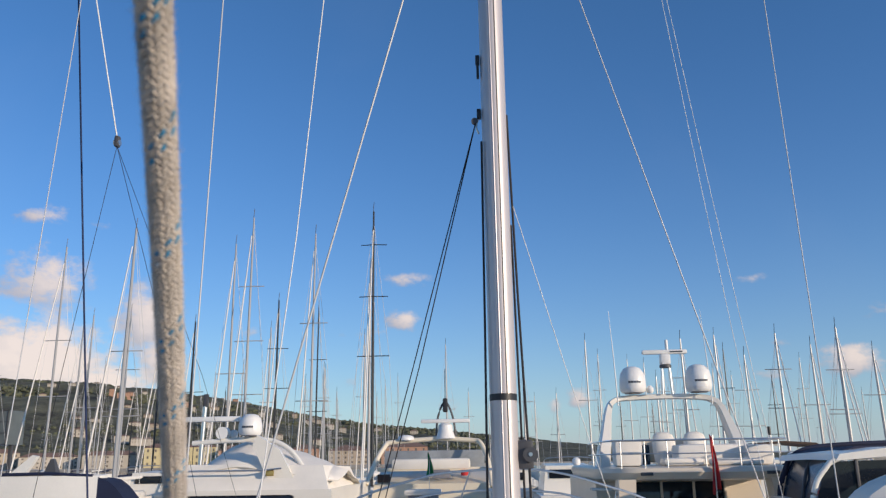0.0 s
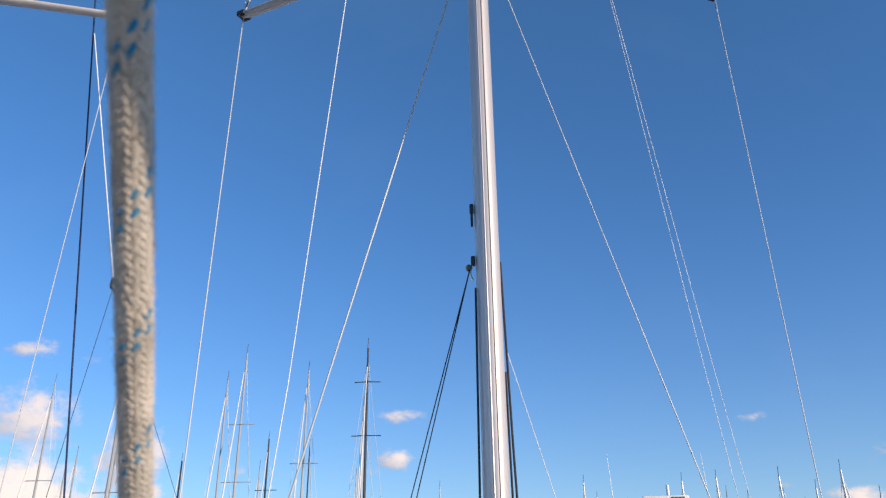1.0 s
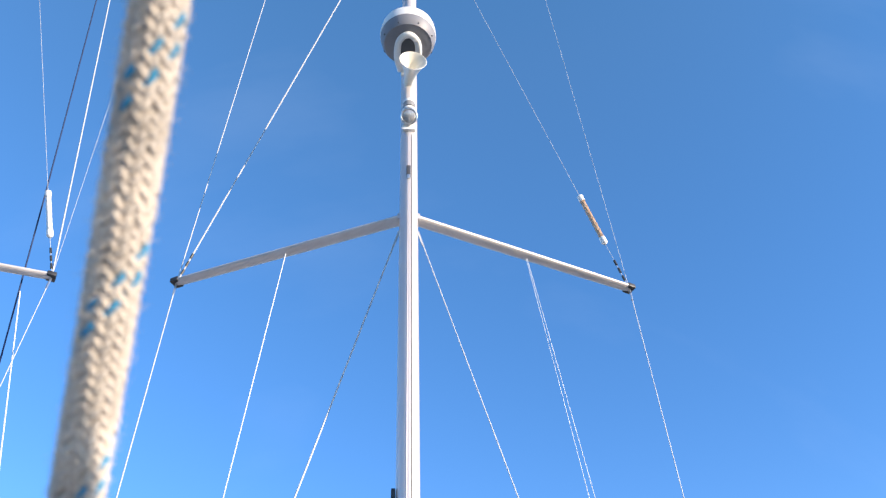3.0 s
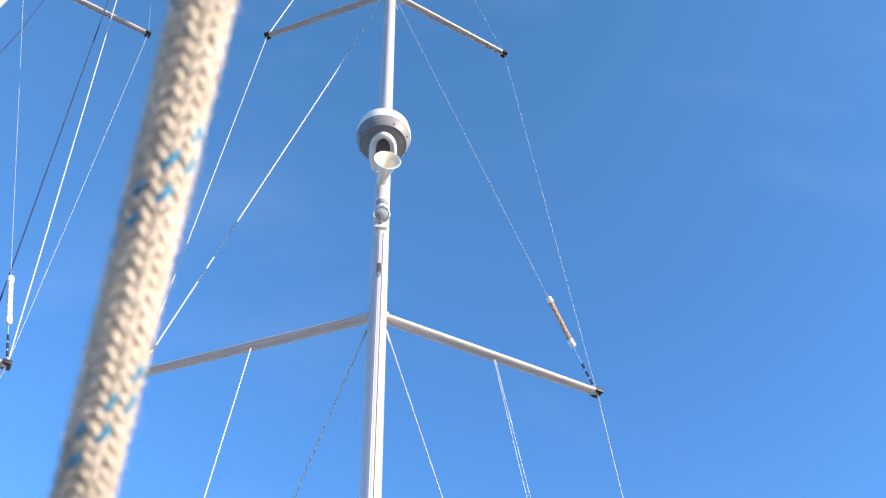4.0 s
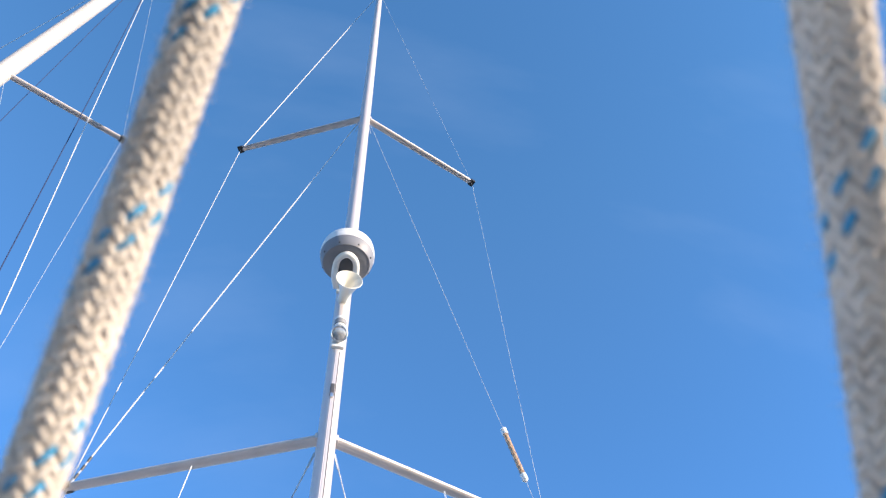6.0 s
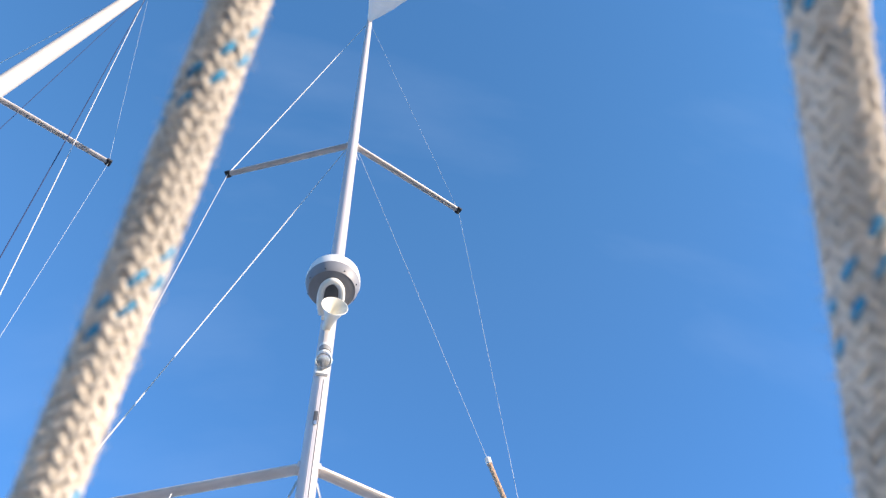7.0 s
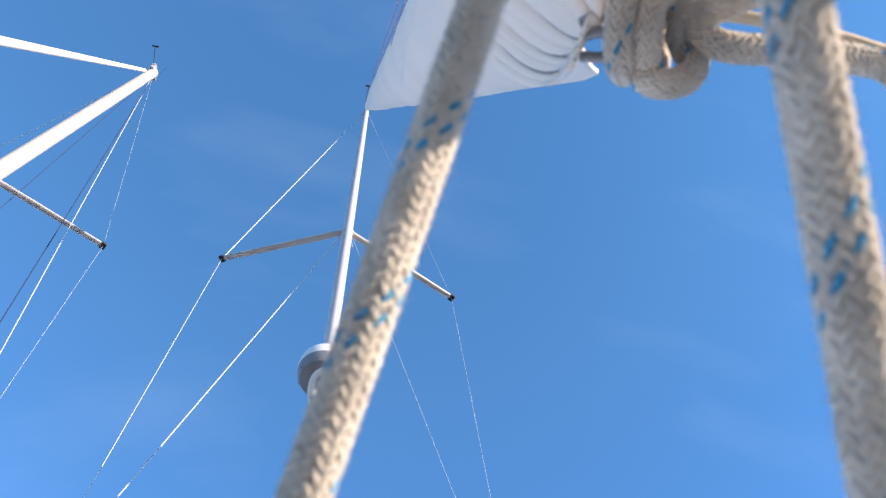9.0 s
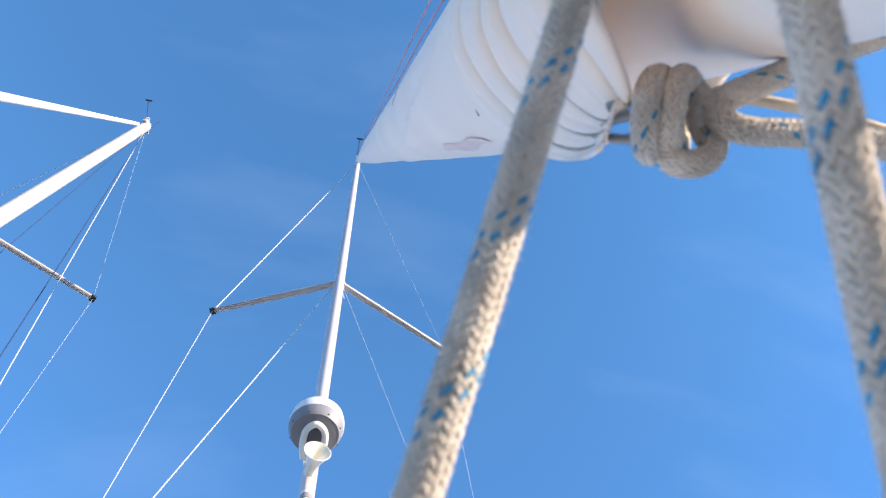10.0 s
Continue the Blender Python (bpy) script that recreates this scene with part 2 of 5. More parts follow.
for a, b in zip(rows, rows[1:]):
    for j in range(29):
        hb.faces.new((a[j], b[j], b[j + 1], a[j + 1]))
hill = tagged(part("hillside", hb, SCRUB), "dark green wooded coastal hillside dotted with houses", "hill", kind="structure")

WALLS = [material("house_wall", c, 0.9, 0, 0.12, 0.3, 4, 0.1, spread=0.12) for c in ((0.40, 0.33, 0.25), (0.42, 0.25, 0.17), (0.46, 0.41, 0.34), (0.52, 0.44, 0.25))]
ROOF = material("clay_roof", (0.24, 0.15, 0.11), 0.9, 0, 0.2, 0.5, 8, 0.3)
SHUT = material("dark_window", (0.13, 0.11, 0.09), 0.3, 0, 0.2)


def house(x, y, z, w, d, h, mat, floors, cols, label, group=""):
    """A house with a hipped roof, and windows set into the side that faces the harbour."""
    ob = thing("house", label, "house", group, at=(x, y, z))
    ob.rotation_euler.z = math.atan2(-x, y)
    part("wall", bm_box((w, d, h + 8), (0, 0, h / 2 - 4)), mat, ob, smooth=False)
    rb = bmesh.new()
    o = 0.4
    base = [rb.verts.new(q) for q in ((-w / 2 - o, -d / 2 - o, h), (w / 2 + o, -d / 2 - o, h), (w / 2 + o, d / 2 + o, h), (-w / 2 - o, d / 2 + o, h))]
    k = min(w, d) * 0.4
    top = [rb.verts.new((-w / 2 + k, 0, h + k * 0.45)), rb.verts.new((w / 2 - k, 0, h + k * 0.45))]
    for f in ((base[0], base[1], top[1], top[0]), (base[2], base[3], top[0], top[1]), (base[1], base[2], top[1]), (base[3], base[0], top[0]), base[::-1]):
        rb.faces.new(f)
    part("roof", rb, ROOF, ob, smooth=False)
    pane = None
    for r in range(floors):
        for c in range(cols):
            at = (w * ((c + 0.5) / cols - 0.5), -d / 2 - 0.02, h * (r + 0.55) / floors)
            if pane is None:
                pane = part("window", bm_box((min(1.0, w / cols * 0.32), 0.12, h / floors * 0.42), bevel=0.02), SHUT, ob, smooth=False)
                pane.location = at
            else:
                o2 = new("window", pane.data)
                o2.parent, o2.location = ob, at
    return ob


rnd = random.Random(5)


def hill_z(az, d):
    u = (d - 560) / 1500
    return 1.5 + ridge(az) * math.sin(min(1.0, u * 1.55) * math.pi / 2) ** 1.3


# villas among the trees
for az, u, big in ((-27.6, 0.5, 0), (-28.8, 0.38, 0), (-25.2, 0.36, 1), (-24.6, 0.33, 1), (-24.1, 0.35, 1), (-24.9, 0.52, 0), (-23.2, 0.48, 0), (-22.6, 0.56, 0), (-24.2, 0.24, 0), (-22.9, 0.2, 0),
                   (-21.2, 0.24, 0), (-20.6, 0.3, 1), (-20.1, 0.28, 0), (-19.2, 0.18, 0), (-18.3, 0.58, 0), (-17.4, 0.6, 1), (-16.6, 0.57, 0), (-17.9, 0.34, 0), (-15.6, 0.3, 0), (-14.9, 0.22, 0),
                   (-27.1, 0.22, 0), (-26.2, 0.58, 0), (-15.9, 0.16, 0), (-12.5, 0.3, 0), (-10.1, 0.25, 0), (-7.7, 0.3, 0), (-5.2, 0.3, 0), (-13.4, 0.45, 0), (-21.8, 0.4, 0), (-19.0, 0.42, 0)):
    d = 560 + 1500 * u * (0.8 if u > 0.4 else 1)
    w = rnd.uniform(6, 10) * (1.15 if big else 1)
    house(d * math.sin(radians(az)), d * math.cos(radians(az)), hill_z(az, d) + 2, w, 9, rnd.uniform(3.5, 5) * (1.1 if big else 1), WALLS[1 if big else rnd.choice((0, 2, 2))], 2, 3,
          "salmon villa with a clay roof among the trees" if big else "small pale house with a clay roof on the hillside", "houses on the hillside")
scatter = random.Random(7)
for k in range(26):
    az, d = scatter.uniform(-29.5, -9), scatter.uniform(640, 1080)
    house(d * math.sin(radians(az)), d * math.cos(radians(az)), hill_z(az, d) + 1, scatter.uniform(6, 13), 7, scatter.uniform(3, 5), WALLS[scatter.choice((0, 2, 2))], 2, 3,
          "small pale house with a clay roof on the hillside", "houses on the hillside")
# trees and scrub over the slope
WOODS = material("hillside_trees", (0.10, 0.105, 0.06), 0.95, 0, 0.6, 0.05, 0.6, 0.6, 1.0)
tv, tf = [], []
ball = bmesh.new()
bmesh.ops.create_icosphere(ball, subdivisions=1, radius=1.0)
ball_v, ball_f = [v.co.copy() for v in ball.verts], [[v.index for v in f.verts] for f in ball.faces]
ball.free()
for k in range(5200):
    az, d = scatter.uniform(-34, 3), 590 + 960 * scatter.random() ** 0.8
    q = Vector((d * math.sin(radians(az)), d * math.cos(radians(az)), hill_z(az, d)))
    if noise.noise(q * 0.012) < -0.12:
        continue
    wide, high = scatter.uniform(1.8, 4.2) * d / 1000, scatter.uniform(1.4, 3.2) * d / 1000
    base = len(tv)
    for c in ball_v:
        j = 1 + 0.35 * scatter.uniform(-1, 1)
        tv.append((q.x + c.x * wide * j, q.y + c.y * wide * j, q.z + high * 0.5 + c.z * high * j))
    tf += [[base + i for i in f] for f in ball_f]
wm = bpy.data.meshes.new("woods")
wm.from_pydata(tv, [], tf)
wm.materials.append(WOODS)
tagged(new("woods", wm), "dark olive trees and scrub covering the hillside", "trees", kind="stuff")
# the row along the quay
x = -330.0
while x < -40:
    w = rnd.uniform(16, 34)
    yellow = -215 < x + w / 2 < -165
    d = 470.0
    house(x + w / 2, d, 1.5, w * 0.94, 14, 11.0 if yellow else rnd.uniform(6, 10), WALLS[3] if yellow else WALLS[rnd.choice((0, 1, 2))], 3, max(3, int(w / 4)),
          "long yellow waterfront building with rows of windows" if yellow else "plastered waterfront building with a clay roof by the quay", "waterfront buildings")
    x += w + rnd.uniform(0, 6)
tagged(part("quay", bm_box((1500, 30, 2.4), (-100, 455, 0.3), 0.2), material("quay_stone", (0.32, 0.30, 0.27), 0.9, 0, 0.2, 0.2, 3, 0.4, 0.05)), "pale stone harbour quay along the waterfront", "quay", kind="structure")

# dark glazed block on the shore
gb = thing("glazed_block", "dark grey glass-fronted block with a steel grid", "building", at=(-105, 168, 0))
part("core", bm_box((11.4, 6, 7.0), (0, 0, 10.9), 0.1), material("block_glass", (0.12, 0.135, 0.135), 0.3, 0, 0.2, 0.4, 5, 0.0), gb, smooth=False)
for i in range(7):
    part("mullion", bm_box((0.2, 0.2, 7.0), (-5.4 + 1.8 * i, -3.05, 10.9)), DARK_GREY, gb, smooth=False)
for k in range(4):
    part("transom", bm_box((11.4, 0.18, 0.2), (0, -3.06, 7.5 + 2.27 * k)), DARK_GREY, gb, smooth=False)
for px in (-5, 5):
    part("pillar", bm_box((0.7, 0.7, 7.6), (px, 0, 3.7), 0.1), DARK_GREY, gb)
tagged(part("breakwater", bm_box((26, 12, 2.2), (-103, 168, 0.1), 0.2), bpy.data.materials["quay_stone"]), "low stone pier under the glazed block", "pier", kind="structure")


# ---- the two sailing yachts alongside each other ----
DECK = 1.4
MAST_PAINT = material("weathered_white_paint", (0.50, 0.46, 0.42), 0.4, 0, 0.1, 0.9, 40, 0.03, stretch=(5, 5, 0.4))
TEAK = material("pale_deck", (0.78, 0.74, 0.67), 0.7, 0, 0.2, 2, 60, 0.2)


def hull_section(y0, y1, beam, free, keel=-0.5, n=15, transom=0.72):
    """Rings of a hull from the stem to the transom, sheer rising to the bow."""
    rings = []
    for i in range(n):
        t = i / (n - 1)
        half = beam / 2 * (math.sin(min(1.0, t * 1.7) * math.pi / 2) ** 0.8 if t < 0.59 else 1 - (1 - transom) * ((t - 0.59) / 0.41) ** 2)
        half = max(half, 0.05)
        top = free + 0.35 * (1 - t) ** 2
        y = y0 + (y1 - y0) * t
        ring = []
        for k in range(11):
            a = math.pi * k / 10
            c, s = math.cos(a), math.sin(a)
            ring.append((-half * math.copysign(abs(c) ** 0.45, c), y, top - (top - keel) * s ** 0.8))
        rings.append(ring)
    return rings


def sail_yacht(ox, oy, lean, span1, span2, sweep1, sweep2, top, owner):
    """Hull, deck, mast and standing rigging of one yacht; returns the mast thing."""
    boat = thing("sailing_yacht", "white sailing yacht hull with a pale non-slip deck afloat", "sailboat", at=(ox, oy, 0))
    rings = hull_section(-1.75, 14.5, 4.7, DECK)
    part("hull", bm_loft(rings, closed=False, cap=False), GEL, boat)
    db = bmesh.new()
    for a, b in zip(rings, rings[1:]):
        db.faces.new([db.verts.new(q) for q in ((a[0][0], a[0][1], a[0][2] - 0.03), (a[10][0], a[10][1], a[10][2] - 0.03), (b[10][0], b[10][1], b[10][2] - 0.03), (b[0][0], b[0][1], b[0][2] - 0.03))])
    bmesh.ops.remove_doubles(db, verts=db.verts, dist=0.001)
    part("deck", db, TEAK, boat)
    part("transom", bm_loft([[(q[0], 14.5, q[2]) for q in rings[-1]], [(q[0] * 0.9, 14.62, q[2]) for q in rings[-1]]]), GEL, boat)
    part("coachroof", bm_box((2.6, 6.4, 0.42), (0, 6.3, DECK + 0.15), 0.16), GEL, boat)

    def along(z):
        f = (z - DECK) / (top - DECK)
        return Vector((lean * f, MAST_Y + 0.008 * (z - 2.8), z))

    mast = thing("mast", "silver anodised aluminium mast with two pairs of swept spreaders" if owner else "thick white painted mast with swept silver spreaders", "mast", "masts of the two yachts", at=(ox, oy, 0))
    stations = [DECK + 0.3, 3, 5, 8, 12, 16, 20, top - 0.1]
    part("tube", bm_sweep([along(z) for z in stations], [0.116 if owner else 0.15] * 6 + ([0.105, 0.092] if owner else [0.14, 0.125]), 40, flat=0.72 if owner else 0.9), ALLOY if owner else MAST_PAINT, mast)
    part("mast_step", bm_box((0.3, 0.4, 0.08), along(DECK + 0.36), 0.02), STEEL, mast)
    part("luff_groove", bm_sweep([along(z) + Vector((0.022, -0.109, 0)) for z in (2.0, 5, 9.2)], 0.006, 6), DARK_GREY, mast)
    part("seam", bm_sweep([along(z) + Vector((-0.012, -0.1135, 0)) for z in (2.0, 5, 9.2)], 0.004, 6), ALLOY, mast)
    part("masthead_plate", bm_box((0.12, 0.42, 0.05), along(top - 0.08), 0.015), ALLOY, mast)
    part("sheave_box", bm_box((0.1, 0.26, 0.2), along(top - 0.2) + Vector((0, -0.06, 0)), 0.02), ALLOY, mast)
    tips = {}
    for s in (1, -1):
        for level, z, span, sweep, rise, r in ((1, 8.14, span1, sweep1, 0.09 if owner else 0.24, 0.062), (2, 15.3, span2, sweep2, 0.08, 0.056)):
            root = along(z) + Vector((0.06 * s, 0.02, 0))
            tip = along(z) + Vector((span * s, sweep, rise))
            tip.y = MAST_Y + sweep
            sp = part("spreader", bm_sweep([root, root.lerp(tip, 0.35), root.lerp(tip, 0.7), tip], [r, r * 1.0, r * 0.94, r * 0.86], 20, flat=0.5), ALLOY, mast)
            part("root_bracket", bm_box((0.05, 0.12, 0.075), root + Vector((0.02 * s, 0.0, 0)), 0.02), ALLOY, sp)
            way = (tip - root).normalized()
            if level == 1:
                for dy, dz in ((-0.62, -0.40), (-0.2, -0.49)):
                    shift = Vector((0, dy * r, dz * r))
                    part("groove", bm_sweep([root + shift + way * 0.06, tip + shift * 0.86 - way * 0.06], 0.0018, 5), ALLOY, sp)
            end = part("tip_fitting", bm_box((0.09, 0.12, 0.05), bevel=0.012), BLACK, sp)
            end.location, end.rotation_euler.z = tip - way * 0.005, math.atan2(way.y, way.x)
            tips[level, s] = tip
    # standing rigging, each wire a thing
    head = along(top - 0.25)
    for s in (1, -1):
        t1, t2 = tips[1, s], tips[2, s]
        low = along(8.0) + Vector((0.085 * s, 0.03, 0))
        chain = Vector((2.22 * s if owner else (2.45 * s), 5.25 if owner else 5.35, DECK + 0.02))
        inner = Vector(((2.0 if s > 0 else -2.07) if owner else (t1.x - 0.2 * s), 5.49 if owner and s < 0 else 5.2, DECK + 0.02))
        for nm, a, b, r, label in (("cap_shroud", t1, chain, 0.0042 if s > 0 else 0.0058, "tight stranded steel wire from spreader tip to deck"), ("lower_shroud", low, inner, 0.0044 if s > 0 else 0.0075, "tight stranded steel wire from mast to deck edge"),
                                   ("vertical_shroud", t1, t2, 0.0024 if s > 0 else 0.0058, "thin steel wire between two spreader tips"), ("diagonal_shroud", t1, along(15.2) + Vector((0.08 * s, 0.02, 0)), 0.0024 if s > 0 else 0.008, "thin diagonal steel wire beside the mast"),
                                   ("top_shroud", t2, head + Vector((0.05 * s, 0, 0)), 0.0022 if s > 0 else 0.0095, "thin steel wire from upper spreader to masthead"), ("upper_diagonal", along(15.1) + Vector((0.07 * s, 0.02, 0)), along(15.1) + Vector((0.12 * s, 0.06, -0.22)), 0.004, "short steel tang under the upper spreader")):
            w = thing(nm, label, "wire", "standing rigging wires", at=(ox, oy, 0))
            mid = a.lerp(b, 0.5)
            part("wire", bm_sweep([a, mid, b], r, 6), WIRE, w)
            d = (b - a).normalized()
            if nm in ("cap_shroud", "lower_shroud"):
                part("turnbuckle", bm_sweep([b - d * 0.42, b - d * 0.36, b - d * 0.12, b], [0.008, 0.014, 0.014, 0.008], 10), STEEL, w)
                part("terminal", bm_sweep([a, a + d * 0.16], 0.011, 8), STEEL, w)
            if nm == "diagonal_shroud":
                for k in (0.1, 0.2, 0.3):
                    part("tape", bm_sweep([a + d * k, a + d * (k + 0.06)], 0.013, 8), BLACK, w, "black tape wrap")
    if not owner:
        w = thing("long_shroud", "bright steel wire from masthead to lower spreader tip", "wire", "standing rigging wires", at=(ox, oy, 0))
        part("wire", bm_sweep([head + Vector((0.05, 0, 0)), tips[1, 1]], 0.008, 6), WIRE, w)
    return boat, mast, tips, along


MAST_Y = 4.6
own, own_mast, own_tips, own_along = sail_yacht(0.0, 0.0, 0.0, 2.277, 1.962, 1.088, 1.018, 23.1, True)
sis, sis_mast, sis_tips, sis_along = sail_yacht(-6.2, 0.15, 0.91, 2.36, 1.75, 1.05, 1.0, 23.4, False)

# wind gear on each masthead
for ox, oy, at in ((0, 0, own_along(23.05)), (-6.2, 0.15, sis_along(23.35))):
    wv = thing("wind_vane", "small dark wind transducer and whip on the masthead", "wind vane", at=(ox, oy, 0))
    part("arm", bm_sweep([at, at + Vector((-0.05, -0.25, 0.1)), at + Vector((-0.05, -0.6, 0.12))], 0.008, 6), BLACK, wv)
    part("cups", bm_sweep([at + Vector((-0.13, -0.6, 0.16)), at + Vector((0.03, -0.6, 0.16))], 0.022, 8), BLACK, wv)
    part("whip", bm_sweep([at + Vector((0.05, 0.1, 0)), at + Vector((0.05, 0.1, 1.0))], 0.006, 6), BLACK, wv)
    part("anchor_light", bm_lathe([(0.03, 0), (0.04, 0.03), (0.035, 0.12), (0.01, 0.15)], 14), WHITE_PLASTIC, wv).location = at + Vector((-0.03, -0.15, 0.0))

# ---- fittings on our own mast ----
rb = thing("mast_band", "black tape band wrapped round the silver mast", "tape band")
part("band", bm_sweep([(0, MAST_Y + 0.002, 3.15), (0, MAST_Y + 0.002, 3.19)], 0.1185, 40, flat=0.72), BLACK, rb)

dome = thing("radar_dome", "white radar dome with grey underside on a mast bracket", "radar", at=(-0.02, 4.24, 10.34))
part("base", bm_lathe([(0.12, -0.05), (0.20, -0.048), (0.225, -0.03), (0.25, -0.028), (0.278, 0.02), (0.290, 0.085), (0.293, 0.10)], 48), GREY_PLASTIC, dome, "grey lower shell")
part("cap", bm_lathe([(0.290, 0.098), (0.296, 0.11), (0.294, 0.18), (0.282, 0.255), (0.25, 0.31), (0.19, 0.345), (0.1, 0.362), (0.0, 0.365)], 48), WHITE_PLASTIC, dome)
for k in range(8):
    a = math.pi * (k + 0.5) / 4
    part("screw", bm_lathe([(0.008, 0), (0.008, 0.01)], 8), DARK_GREY, dome).location = (0.268 * math.cos(a), 0.268 * math.sin(a), -0.006)
ub = bmesh.new()
bm_sweep(arc([(-0.075, 0.27, -0.10), (-0.11, 0.12, -0.09), (-0.095, -0.07, -0.075), (0, -0.15, -0.07), (0.095, -0.07, -0.075), (0.11, 0.12, -0.09), (0.075, 0.27, -0.10)], 6), 0.036, 10, ub)
part("bracket", ub, WHITE_PLASTIC, dome, "white forked bracket")
part("bracket_plate", bm_box((0.14, 0.05, 0.18), (0, 0.275, -0.09), 0.015), WHITE_PLASTIC, dome)
part("cable_gland", bm_lathe([(0.10, -0.085), (0.105, -0.05)], 24), DARK_GREY, dome)

horn = thing("loudhailer_horn", "cream plastic horn loudspeaker fixed to the mast front", "horn", at=(0.025, 4.24, 9.97))
hb2 = bmesh.new()
prof = [(0.046, -0.28), (0.05, -0.20), (0.072, -0.10), (0.11, -0.005), (0.135, 0.04), (0.142, 0.045), (0.137, 0.047), (0.128, 0.04), (0.095, 0.012), (0.05, -0.05), (0.02, -0.12), (0.0, -0.13)]
bm_lathe(prof, 36, hb2)
hx = part("bell", hb2, material("cream_plastic", (0.78, 0.74, 0.64), 0.4, 0, 0.06), horn)
hx.rotation_euler = (radians(94), 0, radians(8))
part("driver", bm_sweep([(-0.025, 0.16, 0.03), (-0.045, 0.27, 0.05)], 0.05, 18), WHITE_PLASTIC, horn)
part("bracket", bm_box((0.05, 0.06, 0.3), (-0.035, 0.285, -0.14), 0.012), ALLOY, horn)

lamp = thing("deck_floodlight", "round white deck floodlight with a steel rim on the mast", "floodlight", at=(-0.003, 4.44, 9.36))
lb = part("housing", bm_lathe([(0.03, -0.10), (0.065, -0.085), (0.078, -0.02), (0.08, 0.01)], 28), WHITE_PLASTIC, lamp)
rim = part("rim", bm_lathe([(0.083, 0.0), (0.086, 0.012), (0.076, 0.022), (0.07, 0.016), (0.07, 0.0)], 28), STEEL, lamp, "steel rim")
lens = part("lens", bm_lathe([(0.07, 0.012), (0.055, 0.024), (0.0, 0.03)], 28), material("lamp_lens", (0.42, 0.42, 0.42), 0.08, 0.3, 0.3, 60, 120, 0.3), lamp, "ribbed glass lens")
for o in (lb, rim, lens):
    o.rotation_euler = (radians(128), 0, 0)
part("upper_light", bm_sweep([(0, 0.03, 0.12), (0, 0.03, 0.27)], 0.06, 18), WHITE_PLASTIC, lamp, "white steaming light above it")
part("light_window", bm_sweep([(0, 0.022, 0.15), (0, 0.022, 0.22)], 0.0615, 18), material("smoked_lens", (0.30, 0.29, 0.28), 0.15), lamp, "smoked lens band")
part("base", bm_box((0.13, 0.05, 0.34), (0, 0.09, 0.06), 0.015), WHITE_PLASTIC, lamp)

eye = thing("mast_slot", "dark steel exit slot on the mast face", "mast fitting", at=(-0.005, 4.535, 8.65))
part("plate", bm_box((0.04, 0.02, 0.17), bevel=0.008), DARK_GREY, eye)
part("lip", bm_box((0.03, 0.03, 0.05), (0, -0.01, -0.08), 0.008), STEEL, eye)
for z, nm in ((5.46, "fairlead"), (5.06, "block")):
    th = thing(nm, "small black fitting riveted to the side of the mast", "mast fitting", at=(-0.1, MAST_Y - 0.01, z))
    part("body", bm_box((0.03, 0.04, 0.07), bevel=0.01), BLACK, th)
    if nm == "block":
        part("sheave", bm_sweep([(-0.03, -0.012, -0.05), (-0.03, 0.012, -0.05)], 0.022, 16), DARK_GREY, th)
        part("shackle", bm_sweep(arc([(0.0, 0, -0.02), (-0.02, 0, -0.09), (-0.005, 0, -0.14)]), 0.007, 6), STEEL, th)
    else:
        part("strap", bm_box((0.018, 0.03, 0.11), (0.0, 0, -0.08), 0.006), BLACK, th)
vane = thing("mast_winch_pad", "dark grey cheek block bolted to the mast side", "mast fitting", at=(0.12, MAST_Y - 0.02, 2.83))
part("plate", bm_box((0.1, 0.05, 0.17), bevel=0.02), DARK_GREY, vane)
part("wheel", bm_sweep([(0.03, -0.05, 0.0), (0.03, 0.04, 0.0)], 0.045, 20), DARK_GREY, vane)
part("pin", bm_sweep([(0.03, -0.056, 0.0), (0.03, -0.045, 0.0)], 0.012, 10), STEEL, vane)


def line_thing(name, label, points, r, mat, group="ropes and halyards", sides=6, at=(0, 0, 0)):
    ob = thing(name, label, "rope", group, at=at)
    part("line", bm_sweep(points, r, sides), mat, ob)
    return ob


line_thing("halyard", "black braided halyard running down beside the mast", [(-0.088, 4.56, 4.85), (-0.10, 4.55, 3.6), (-0.125, 4.55, 1.8)], 0.0085, BLACK_ROPE)
line_thing("halyard", "black braided halyard running down beside the mast", [(0.086, 4.62, 5.06), (0.115, 4.62, 3.8), (0.142, 4.6, 2.85), (0.15, 4.6, 1.8)], 0.0085, BLACK_ROPE)
line_thing("halyard", "black braided halyard running down beside the mast", [(0.09, 4.68, 4.3), (0.10, 4.68, 3.5), (0.12, 4.66, 1.8)], 0.008, BLACK_ROPE)
for e, g in ((0.0, 0.0), (0.05, 0.12)):
    line_thing("pole_lift", "thin dark control line slanting down from the mast block", [(-0.125, 4.58, 4.99), (-0.62 + e * 0.6, 5.3 + g, 3.45), (-1.28 + e, 6.3 + g, 1.5)], 0.0045, BLACK_ROPE)
line_thing("topping_line", "thin pale cord slanting down from the mast", [(0.1, 4.65, 4.45), (0.6, 5.4, 2.95), (1.1, 6.1, 1.55)], 0.003, WHITE_ROPE)
line_thing("flag_halyard", "thin white flag halyard under the spreader", [(-1.14, 5.1, 8.10), (-1.47, 5.2, 4.4), (-1.8, 5.25, 1.45)], 0.0046, WHITE_ROPE)
line_thing("flag_halyard", "thin white flag halyard under the spreader", [(1.13, 5.13, 8.12), (1.50, 5.2, 4.66), (1.86, 5.25, 1.45)], 0.0022, WHITE_ROPE)
